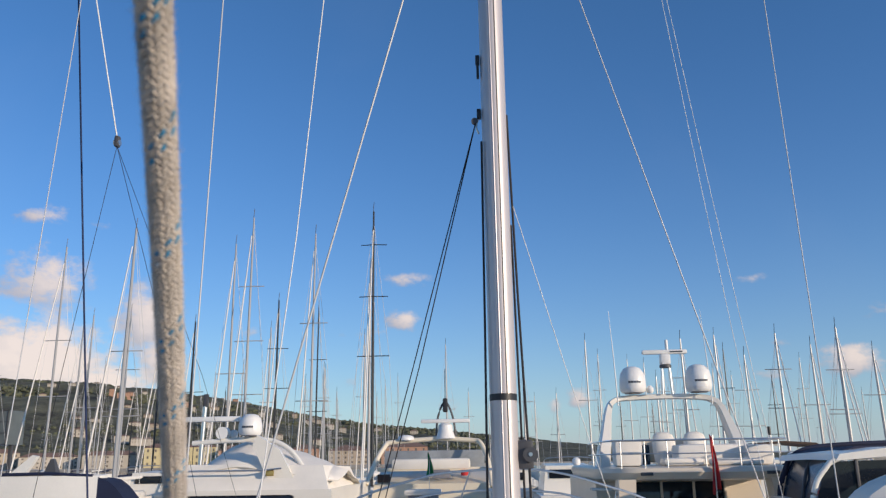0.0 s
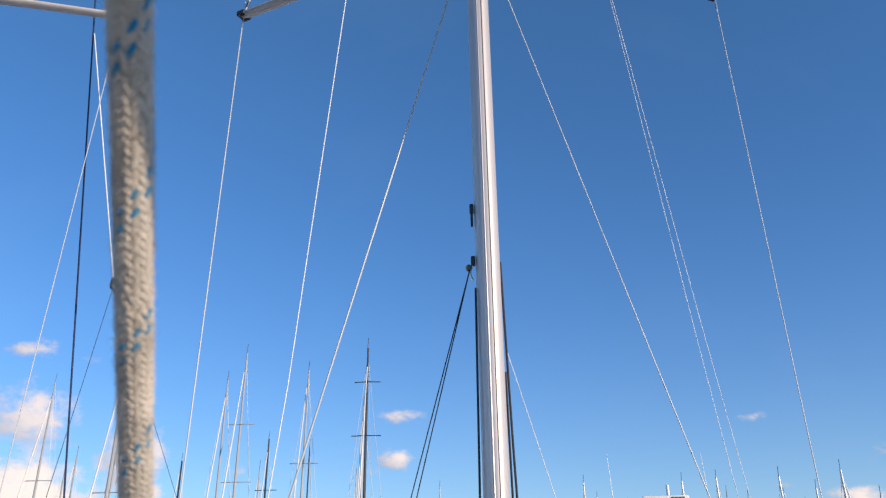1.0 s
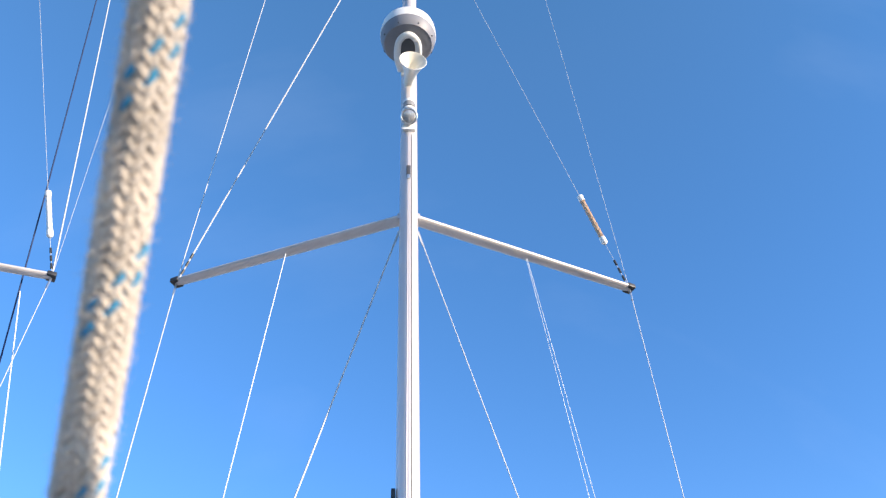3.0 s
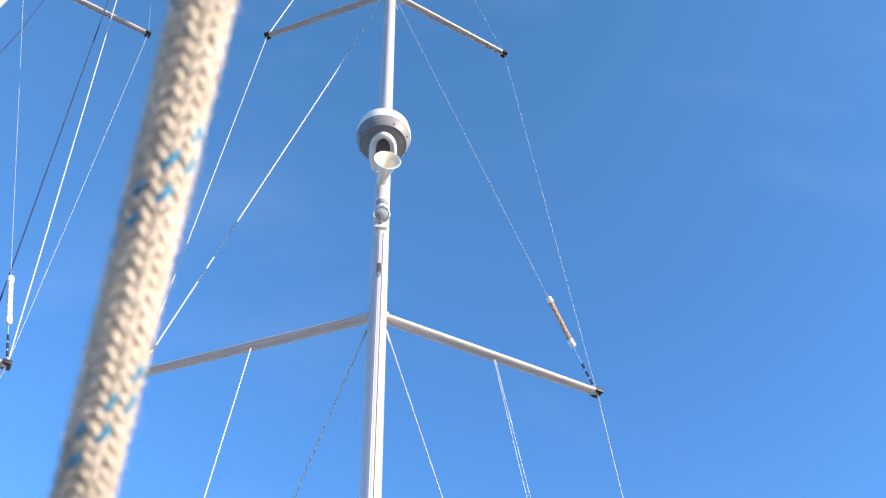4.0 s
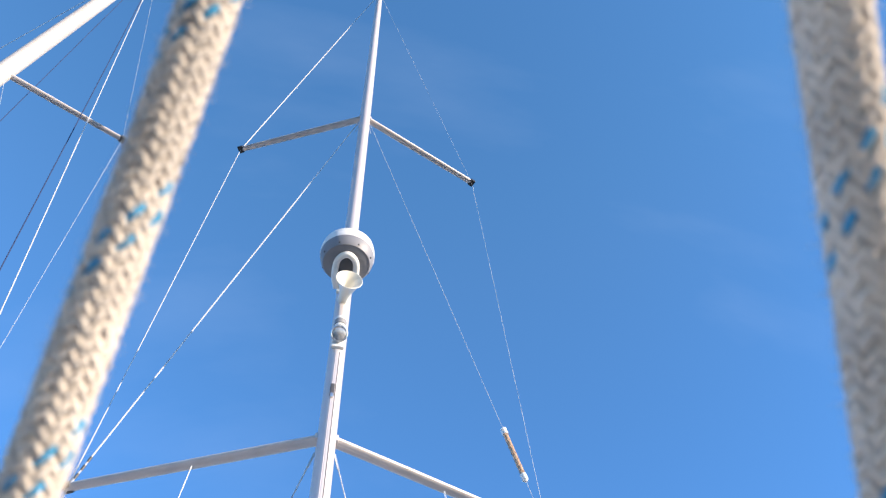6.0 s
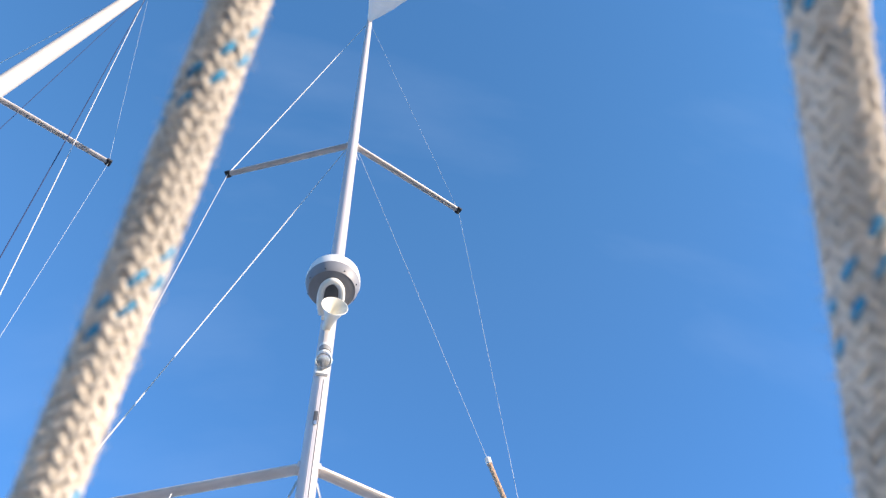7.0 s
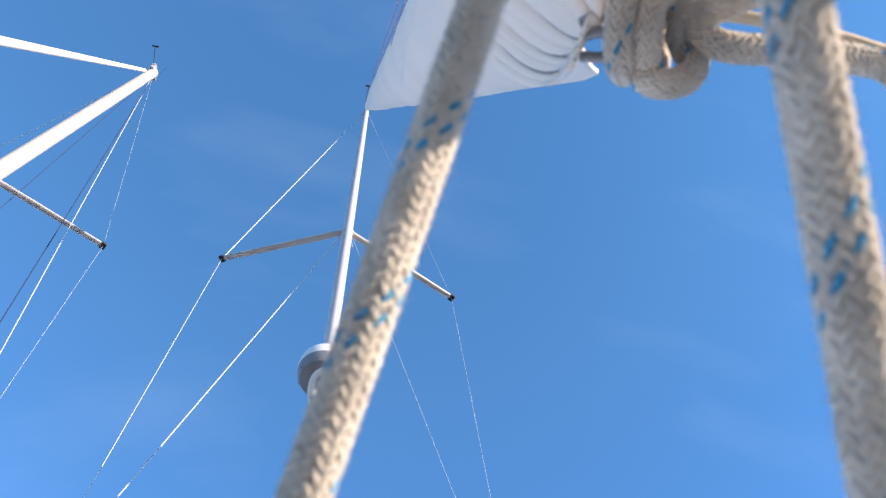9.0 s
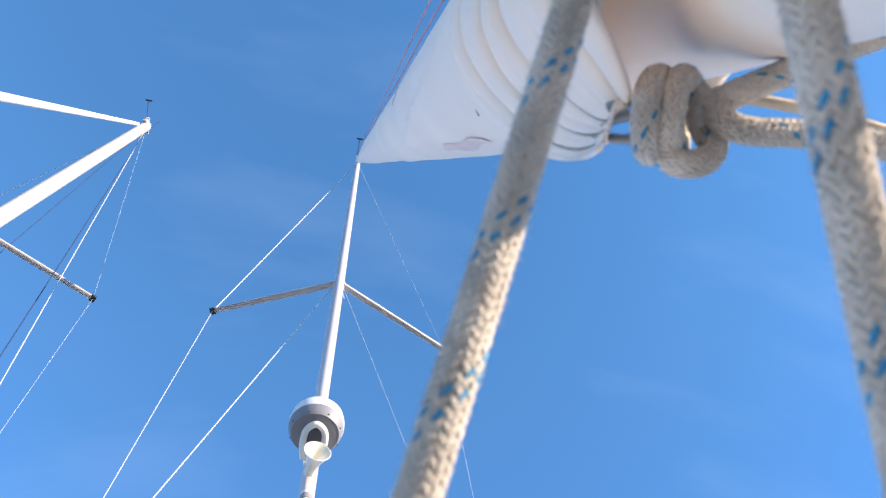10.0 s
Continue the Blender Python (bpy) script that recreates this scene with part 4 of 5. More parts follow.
# ---- motor yachts moored across the fairway ----
BEIGE = material("beige_gelcoat", (0.72, 0.62, 0.49), 0.3, 0, 0.06, 0.6, 30, 0.02)
RED_CLOTH = material("red_flag_cloth", (0.52, 0.03, 0.03), 0.75, 0, 0.15, 4, 80, 0.15)
GREEN_CLOTH = material("green_flag_cloth", (0.03, 0.22, 0.08), 0.75, 0, 0.15, 4, 80, 0.15)
TEAL_GLASS = material("blue_grey_glass", (0.02, 0.035, 0.06), 0.2, 0, 0.2, 1, 20, 0.0)
CLEAR = material("vinyl_window", (0.30, 0.32, 0.34), 0.12, 0, 0.2, 2, 20, 0.05)
BROWN = material("brown_canvas", (0.07, 0.045, 0.035), 0.8, 0, 0.2, 2, 80, 0.2)
PRINT = material("grey_print", (0.08, 0.09, 0.11), 0.5)


def sat_dome(at, r, h, label="white satellite dome with a faint grey mark", marks=True):
    ob = thing("satellite_dome", label, "satellite dome", "satellite domes", at=at)
    part("foot", bm_lathe([(r * 0.62, 0), (r * 0.66, 0.03)], 24), GREY_PLASTIC, ob)
    part("dome", bm_lathe([(r * 0.80, 0.02), (r * 0.92, 0.05), (r, h * 0.22), (r * 0.99, h * 0.5), (r * 0.88, h * 0.76), (r * 0.62, h * 0.93), (r * 0.3, h * 0.99), (0, h)], 36), WHITE_PLASTIC, ob)
    if marks:
        for k in range(5):
            a = -math.pi / 2 + (k - 2) * 0.2
            b = part("mark", bm_box((0.05, 0.01, 0.045)), PRINT, ob, smooth=False)
            b.location, b.rotation_euler.z = (r * 1.0 * math.cos(a), r * 1.0 * math.sin(a), h * 0.4), a + math.pi / 2
    return ob


def flag(at, mat, drop, width, label):
    ob = thing("ensign", label, "flag", "ensigns on staffs", at=at)
    part("staff", bm_sweep([(0, 0, -1.6), (0.03, 0.02, 0.12)], 0.013, 8), STEEL, ob)
    fb = bmesh.new()
    rows = []
    for i in range(13):
        t = i / 12
        rows.append([fb.verts.new((-0.02 + width * (0.25 + 0.75 * t) * (j / 6 - 0.25) + 0.03 * math.sin(3 * t + j), 0.05 * math.sin(j * 1.6 + 2 * t), 0.08 - drop * t - 0.06 * math.sin(j))) for j in range(7)])
    for a, b in zip(rows, rows[1:]):
        for j in range(6):
            fb.faces.new((a[j], a[j + 1], b[j + 1], b[j]))
    cloth = part("cloth", fb, mat, ob)
    cloth.modifiers.new("thick", "SOLIDIFY").thickness = 0.006
    return ob


def motor_hull(x, y, beam, length, free, mat, label, name="motor_yacht"):
    ob = thing(name, label, "motor yacht", "motor yachts at their moorings", at=(x, y, 0))
    part("hull", bm_loft([[(q[0], length - (q[1] + 1) * length / 14, q[2]) for q in s] for s in hull_section(-1, 13, beam, free, transom=0.92)], closed=False, cap=False), mat, ob)
    part("transom", bm_box((beam * 0.9, 0.12, free + 0.3), (0, 0.02, free / 2 - 0.15), 0.05), mat, ob)
    part("deck", bm_box((beam * 0.9, length * 0.8, 0.06), (0, length * 0.42, free - 0.05), 0.02), mat, ob)
    return ob


# flybridge yacht, stern towards the fairway
fly = motor_hull(3.92, 15.6, 4.3, 14.0, 1.2, GEL, "white and beige flybridge motor yacht moored stern-to")
part("saloon", bm_loft([[(-1.75, y, 1.1), (1.75, y, 1.1), (1.75, y, 2.3), (1.6, y, 2.42), (-1.6, y, 2.42), (-1.75, y, 2.3)] for y in (2.2, 8.0)]), BEIGE, fly)
part("saloon_door", bm_box((2.0, 0.06, 1.15), (-0.05, 2.16, 1.72), 0.02), DARK_GLASS, fly, "tinted sliding door")
for x in (-1.05, -0.38, 0.3, 0.95):
    part("door_frame", bm_box((0.05, 0.08, 1.15), (x, 2.12, 1.72), 0.01), BEIGE, fly)
part("side_post", bm_loft([[(q[0] + dx, q[1], z) for q in ((-0.16, 0.0), (0.16, 0.0), (0.16, 0.5), (-0.16, 0.5))] for dx, z in ((-1.5, 1.2), (-1.42, 2.4))]), BEIGE, fly)
part("side_post", bm_loft([[(q[0] + dx, q[1], z) for q in ((-0.16, 0.0), (0.16, 0.0), (0.16, 0.5), (-0.16, 0.5))] for dx, z in ((1.5, 1.2), (1.42, 2.4))]), BEIGE, fly)
deck_rings = []
for z, k in ((2.36, 0.93), (2.40, 0.98), (2.52, 1.0), (2.60, 0.99), (2.63, 0.96)):
    deck_rings.append([(1.93 * k * math.copysign(abs(math.cos(a)) ** 0.35, math.cos(a)), 3.6 + 3.6 * k * math.copysign(abs(math.sin(a)) ** 0.35, math.sin(a)), z) for a in (2 * math.pi * i / 40 for i in range(40))])
part("flybridge_deck", bm_loft(deck_rings), BEIGE, fly)
for x in (-1.05, 1.3):
    part("courtesy_light", bm_box((0.24, 0.03, 0.06), (x, 0.0, 2.5), 0.012), DARK_GREY, fly)
arch_pts = arc([(-1.68, 1.3, 2.6), (-1.52, 1.75, 3.2), (-1.36, 2.15, 3.85), (-1.2, 2.25, 4.04), (-0.9, 2.3, 4.09), (0, 2.3, 4.11), (0.62, 2.3, 4.09), (0.92, 2.25, 4.03), (1.08, 2.15, 3.85), (1.22, 1.75, 3.2), (1.36, 1.3, 2.6)], 5)
arch_sections = []
for i, q in enumerate(arch_pts):
    way = (arch_pts[min(i + 1, len(arch_pts) - 1)] - arch_pts[max(i - 1, 0)]).normalized()
    n2 = Vector((way.z, 0, -way.x)).normalized()
    leg = min(1.0, max(0.0, (4.05 - q.z) / 1.3))
    w, d = 0.055 + 0.085 * leg, 0.28 + 0.25 * leg
    arch_sections.append([q + n2 * w * a + Vector((0, d * b, 0)) for a, b in ((-0.8, 0), (0.8, 0), (1, 0.12), (1, 0.88), (0.8, 1), (-0.8, 1), (-1, 0.88), (-1, 0.12))])
part("radar_arch", bm_loft(arch_sections), GEL, fly, "white moulded radar arch")
for z, r in ((3.12, 0.018), (2.87, 0.012)):
    part("rail", bm_sweep(arc([(-1.72, 3.4, z), (-1.76, 1.2, z), (-1.70, 0.35, z), (-1.5, 0.12, z), (-0.5, 0.08, z), (0.6, 0.08, z), (1.5, 0.12, z), (1.68, 0.35, z), (1.74, 1.2, z), (1.7, 3.4, z)], 5), r, 8), STEEL, fly)
for x, y in ((-1.75, 2.4), (-1.75, 1.2), (-1.5, 0.12), (-1.05, 0.1), (-0.62, 0.1), (0.1, 0.09), (0.75, 0.09), (1.5, 0.13), (1.73, 1.2), (1.72, 2.4)):
    part("stanchion", bm_sweep([(x, y, 2.6), (x, y, 3.12)], 0.014, 8), STEEL, fly)
for i, (x, y, w, d, h) in enumerate(((-1.25, 0.9, 0.55, 0.5, 0.52), (0.55, 1.4, 1.5, 0.7, 0.42), (1.35, 1.0, 0.5, 0.5, 0.4), (-0.2, 0.8, 0.8, 0.5, 0.16), (0.8, 0.6, 1.0, 0.4, 0.14))):
    part("covered_seat", bm_box((w, d, h), (x, y, 2.63 + h / 2), 0.09), CANVAS, fly, "white vinyl seat cover")
for x in (-0.25, 0.42):
    part("helm_seat", bm_loft([[(x + w * math.cos(a), 2.1 + dd + 0.5 * w * math.sin(a), z) for a in (2 * math.pi * i / 16 for i in range(16))] for w, dd, z in ((0.2, 0, 2.6), (0.25, 0, 2.95), (0.25, 0.05, 3.15), (0.2, 0.08, 3.28), (0.1, 0.1, 3.33))]), CANVAS, fly, "white hooded helm seat")
part("console", bm_box((1.3, 0.5, 0.5), (-0.1, 2.9, 2.95), 0.1), BEIGE, fly)
part("windbreak", bm_box((0.7, 0.04, 0.42), (-0.85, 2.5, 2.86), 0.01), TEAL_GLASS, fly)
for x0 in (-1.7, 1.6):
    part("ladder_rail", bm_sweep(arc([(x0, 0.3, 1.2), (x0 + 0.05, 0.25, 2.0), (x0 + 0.2, 0.2, 2.4)], 4), 0.016, 8), STEEL, fly)
part("cockpit_shelf", bm_box((0.5, 0.4, 0.05), (-1.75, 1.0, 2.2), 0.02), GEL, fly)
sat_dome((3.12, 17.85, 4.17), 0.29, 0.60)
sat_dome((4.56, 17.85, 4.17), 0.29, 0.62)
rad = thing("radar_scanner", "white open-array radar bar on a short pole", "radar", at=(3.87, 17.85, 4.15))
for x in (-0.08, 0.08):
    part("leg", bm_sweep([(x * 1.3, 0, 0), (x, 0, 0.62)], 0.028, 10), STEEL, rad)
part("collar", bm_sweep([(0, 0, 0.58), (0, 0, 0.64)], 0.13, 16), DARK_GREY, rad)
part("gearbox", bm_box((0.22, 0.24, 0.24), (0, 0, 0.76), 0.05), WHITE_PLASTIC, rad)
part("bar", bm_box((1.0, 0.12, 0.1), (0, 0, 0.93), 0.04), WHITE_PLASTIC, rad)
part("mark", bm_box((0.28, 0.01, 0.03), (0.25, -0.066, 0.93)), PRINT, rad, smooth=False)
part("lamp", bm_sweep([(0.06, 0, 0.98), (0.06, 0, 1.2)], 0.035, 10), WHITE_PLASTIC, rad)
cl = thing("small_antenna_dome", "small white antenna pod on the radar arch", "antenna", at=(3.48, 17.8, 4.17))
part("pod", bm_lathe([(0.05, 0), (0.08, 0.04), (0.08, 0.11), (0.03, 0.17)], 16), WHITE_PLASTIC, cl)
for x in (2.75, 4.78):
    an = thing("whip_antenna", "tall thin white whip antenna on the arch", "antenna", "whip antennas", at=(x, 17.7, 3.9))
    part("whip", bm_sweep([(0, 0, 0), (-0.03, 0, 1.0), (-0.08, 0.0, 2.1)], [0.016, 0.011, 0.005], 6), WHITE_PLASTIC, an)
flag((4.12, 15.56, 3.08), RED_CLOTH, 1.0, 0.13, "red ensign hanging limp from a stern staff")

# cream cruiser with a wide windscreen arch
cr = motor_hull(-1.75, 22.0, 3.9, 12.0, 1.3, CREAM, "cream motor cruiser with a wide radar arch")
part("superstructure", bm_loft([[(-1.75 * k, y, 1.2), (1.75 * k, y, 1.2), (1.55 * k, y, z), (-1.55 * k, y, z)] for y, k, z in ((0.6, 1.0, 2.2), (2.0, 1.0, 2.55), (5.5, 0.9, 2.6), (8.0, 0.7, 1.8))]), CREAM, cr)
part("arch", bm_sweep(arc([(-1.75, 0.4, 2.2), (-1.5, 0.9, 2.9), (-1.32, 1.25, 3.25), (-1.2, 1.32, 3.33), (-0.6, 1.4, 3.38), (0.3, 1.42, 3.42), (1.2, 1.4, 3.36), (1.38, 1.3, 3.3), (1.5, 1.15, 3.1), (1.62, 0.8, 2.7), (1.7, 0.4, 2.1)], 5), 0.068, 12), CREAM, cr)
part("wind_screen", bm_box((2.9, 0.05, 0.5), (0.05, 1.7, 2.85), 0.02), CLEAR, cr, "hazy vinyl windscreen")
part("bench", bm_box((2.2, 0.6, 0.3), (0.0, 1.1, 2.72), 0.1), CANVAS, cr)
part("cross_beam", bm_box((3.1, 0.12, 0.1), (0.05, 0.9, 2.58), 0.03), CREAM, cr)
part("locker", bm_box((0.35, 0.1, 0.22), (-1.3, 0.7, 2.35), 0.02), BROWN, cr)
part("lifering", bm_sweep([(0.95, 0.75, 2.40), (0.95, 0.75, 2.55)], 0.11, 14), RED_CLOTH, cr, "red lifebuoy light")
part("hatch", bm_box((0.5, 0.1, 0.24), (0.3, 0.75, 2.45), 0.03), GREY_PLASTIC, cr)
rs = thing("radar_scanner", "cream open-array radar bar on an arch pod", "radar", at=(-1.35, 23.45, 3.42))
part("pod", bm_loft([[(w * math.cos(a), w * math.sin(a), z) for a in (2 * math.pi * i / 16 for i in range(16))] for w, z in ((0.3, 0), (0.22, 0.2), (0.2, 0.38), (0.12, 0.44))]), WHITE_PLASTIC, rs)
part("bar", bm_box((1.42, 0.14, 0.11), (0.0, 0, 0.5), 0.04), WHITE_PLASTIC, rs)
part("frame", bm_sweep(arc([(-0.28, 0, -0.1), (-0.22, 0, 0.6), (0, 0, 1.05), (0.22, 0, 0.6), (0.3, 0, -0.1)], 5), 0.03, 8), DARK_GREY, rs)
part("horn", bm_box((0.14, 0.14, 0.4), (0, 0, 0.95), 0.04), BLACK, rs)
part("whip", bm_sweep([(0, 0, 1.1), (0, 0, 2.0)], 0.012, 6), BLACK, rs)
for x, r in ((-2.5, 0.24), (0.2, 0.13)):
    sat_dome((x, 23.4, 3.36), r, 0.18 if r > 0.2 else 0.3, "flat white antenna dome on the cruiser arch", False)
flag((-1.75, 22.05, 2.9), GREEN_CLOTH, 0.55, 0.2, "faded green, white and red ensign hanging limp")
pod = thing("dinghy_console", "grey and white tender console on the swim platform", "boat console", at=(-1.75, 20.2, 0.0))
part("seat", bm_box((0.9, 0.5, 0.14), (0, 0, 2.06), 0.05), CANVAS, pod)
part("pedestal", bm_box((0.75, 0.4, 1.6), (0, 0, 1.2), 0.05), GREY_PLASTIC, pod)
part("float", bm_box((1.6, 3.0, 0.4), (0, 0.4, 0.2), 0.15), GEL, pod)

# canvas-covered yacht with a sloping white hood
cv = motor_hull(-5.2, 17.2, 4.2, 13.0, 1.3, GEL, "white motor yacht under white canvas covers")
part("bulwark", bm_loft([[(-1.9, y, 1.2), (1.75, y, 1.2), (1.7, y, z), (-1.9, y, z)] for y, z in ((0.2, 2.25), (6, 2.3))]), GEL, cv)
part("window_band", bm_box((2.4, 0.06, 0.34), (-0.3, 0.16, 1.98), 0.08), DARK_GLASS, cv)
fold = bmesh.new()
rows = []
for i in range(15):
    u = i / 14
    x = -1.75 + 3.55 * u
    topz = 2.62 + (1.02 * math.sin(min(1, u / 0.38) * math.pi / 2) if u < 0.38 else 1.02 * (1 - ((u - 0.38) / 0.62) ** 1.3)) * 0.72
    rows.append([fold.verts.new((x, 0.4 + 0.45 * j + 0.05 * math.sin(3 * i + j), (2.2 + (topz - 2.2) * (1 - abs(j - 3) / 4.2) ** 0.6) + 0.05 * noise.noise(Vector((x * 3, j, 1))))) for j in range(8)])
for a, b in zip(rows, rows[1:]):
    for j in range(7):
        fold.faces.new((a[j], b[j], b[j + 1], a[j + 1]))
part("canopy", fold, CANVAS, cv, "faceted white canvas hood").modifiers.new("thick", "SOLIDIFY").thickness = 0.02
part("canopy_lower", bm_loft([[(-1.6, 0.25, 2.2), (1.65, 0.2, 2.2), (1.45, 0.5, 2.75 if k == 0 else 2.7), (-1.6, 0.5, 2.8)] if k == 0 else [(-1.6, 4, 2.2), (1.7, 4, 2.2), (1.45, 4, 2.7), (-1.6, 4, 2.8)] for k in (0, 1)]), CANVAS, cv)
part("gutter", bm_sweep([(-1.75, 0.15, 2.66), (0.2, 0.12, 2.66), (0.6, 0.2, 2.7)], 0.022, 8), STEEL, cv)
part("arch_beam", bm_sweep(arc([(-1.75, 1.2, 3.28), (-0.9, 1.2, 3.33), (0.0, 1.2, 3.33), (0.55, 1.1, 3.1), (1.0, 0.9, 2.6)], 5), 0.06, 10), GEL, cv)
part("wing", bm_loft([[(0.0, y, 3.42), (0.5, y, 3.1), (1.0, y, 2.2), (0.4, y, 2.2), (-0.1, y, 3.2)] for y in (0.35, 0.5)]), GEL, cv)
part("brass_plate", bm_box((0.18, 0.03, 0.12), (0.35, 0.2, 2.6), 0.02), material("brass", (0.55, 0.40, 0.14), 0.35, 0.6), cv)
sat_dome((-5.58, 18.3, 3.42), 0.27, 0.5)
sat_dome((-6.05, 18.6, 3.38), 0.09, 0.2, "small white antenna dome on the yacht arch", False)
mp_ = thing("radar_scanner", "white radar bar on a tripod mast", "radar", at=(-6.75, 18.4, 3.3))
part("bar", bm_box((1.3, 0.13, 0.12), (0.25, 0, 0.52), 0.04), WHITE_PLASTIC, mp_)
part("tripod", bm_sweep([(0.0, 0, -0.5), (0.05, 0, 0.9)], 0.05, 10), STEEL, mp_)
part("lamp_pod", bm_box((0.12, 0.1, 0.3), (0.06, 0, 0.95), 0.03), DARK_GREY, mp_)
part("hailer", bm_sweep([(0.5, -0.1, 0.2), (0.5, 0.15, 0.2)], 0.14, 16), WHITE_PLASTIC, mp_)

# dark-roofed express cruiser
ex = motor_hull(7.15, 12.2, 4.4, 7.0, 1.3, GEL, "white express cruiser with dark blue windows")
part("roof", bm_loft([[(-1.95, y, z - 0.10), (-1.88, y, z), (-1.1, y, z + 0.09), (1.7, y, z + 0.12), (1.7, y, z - 0.02), (-1.1, y, z - 0.04)] for y, z in ((0.45, 2.81), (1.6, 2.83), (3.0, 2.80))]), GEL, ex)
part("roof_rim", bm_sweep(arc([(-1.9, 3.3, 2.04), (-1.86, 3.3, 2.26), (-1.76, 3.2, 2.58), (-1.66, 3.1, 2.78), (-1.25, 3.1, 2.93), (-0.2, 3.1, 2.99), (1.6, 3.1, 3.0)], 5), 0.05, 8), NAVY, ex)
part("sun_roof", bm_loft([[(-1.72, y, z - 0.12), (-1.3, y, z), (1.6, y, z + 0.05), (1.6, y, z - 0.05), (-1.3, y, z - 0.1)] for y, z in ((1.2, 2.93), (3.2, 2.93))]), NAVY, ex, "navy canvas sun roof")
part("side_screen", bm_loft([[(-2.2, 0.8 + d, 2.1), (-2.02, 0.8 + d, 2.55), (-1.88, 0.9 + d, 2.76), (-1.64, 3.1 + d, 2.78), (-1.74, 3.2 + d, 2.5), (-1.88, 3.2 + d, 2.0)] for d in (0.0, 0.04)]), TEAL_GLASS, ex, "curved blue-tinted side window")
part("screen_bar", bm_sweep(arc([(-2.12, 1.6, 2.05), (-1.98, 1.7, 2.45), (-1.78, 1.9, 2.72)], 5), 0.03, 8), DARK_GREY, ex)
part("cockpit_window", bm_loft([[(-2.28, y, 2.1), (-2.16, y, 2.45), (-2.02, y, 2.62), (-1.86, y, 2.70), (1.6, y, 2.76), (1.6, y, 2.1)] for y in (0.54, 0.58)]), DARK_GLASS, ex, "tinted cockpit window")
part("pillar", bm_sweep(arc([(-2.37, 0.5, 2.05), (-2.32, 0.5, 2.24), (-2.24, 0.5, 2.43), (-2.11, 0.5, 2.59), (-1.95, 0.5, 2.72), (-1.5, 0.5, 2.77), (0.2, 0.5, 2.81), (1.6, 0.5, 2.83)], 5), 0.042, 10), GEL, ex)
for x in (-1.62, -0.9):
    part("window_bar", bm_box((0.05, 0.05, 0.62), (x, 0.53, 2.42), 0.012), DARK_GREY, ex)
part("seat_back", bm_box((0.9, 0.25, 0.35), (-1.2, 1.1, 2.25), 0.08), CANVAS, ex)
part("tender_cover", bm_loft([[(-0.95 + 1.3 * math.cos(a) * k, -0.75 + 0.9 * u, 1.82 + 0.76 * k * math.sin(a)) for a in (math.pi * i / 14 for i in range(15))] for u, k in ((0, 0.7), (0.2, 0.95), (0.7, 1.0), (1.0, 0.8))], closed=False, cap=False), CANVAS, ex, "white tender under a cover")
part("side", bm_loft([[(-2.3, y, 1.1), (1.9, y, 1.1), (1.8, y, 2.08), (-2.3 + 0.1 * y, y, 2.08)] for y in (0.3, 4)]), GEL, ex)
tb = thing("radar_scanner", "white radar bar on a hard top", "radar", at=(7.0, 13.3, 2.9))
part("bar", bm_box((1.0, 0.12, 0.1), (0, 0, 0.5), 0.03), WHITE_PLASTIC, tb)
part("post", bm_sweep([(0.0, 0, 0), (0.0, 0, 0.48)], 0.06, 12), DARK_GREY, tb)

# small cruiser and its brown bimini farther back
bm_t = motor_hull(10.2, 29.0, 3.4, 10.0, 1.2, GEL, "white cruiser with a brown canvas bimini")
part("cabin", bm_box((2.6, 4.0, 1.3), (0, 3, 1.7), 0.2), GEL, bm_t)
part("bimini", bm_loft([[(-1.3, y, 3.1), (-1.1, y, 3.22), (0, y, 3.3), (1.1, y, 3.22), (1.3, y, 3.1), (0, y, 3.24)] for y in (0.2, 2.4)]), BROWN, bm_t, "brown canvas bimini")
for x in (-1.2, 1.2):
    for y in (0.3, 2.3):
        part("pole", bm_sweep([(x, y, 1.2), (x, y, 3.15)], 0.02, 6), STEEL, bm_t)
md = thing("radar_mast", "short white radar mast with lamp and horns", "radar mast", at=(9.8, 29.4, 1.1))
part("pole", bm_sweep([(0, 0, 0), (0.0, 0, 2.4)], 0.06, 8), WHITE_PLASTIC, md)
part("array", bm_box((0.7, 0.12, 0.12), (0, 0, 2.1), 0.03), WHITE_PLASTIC, md)
part("lamp", bm_sweep([(0, 0, 2.4), (0, 0, 2.7)], 0.06, 8), BLACK, md)
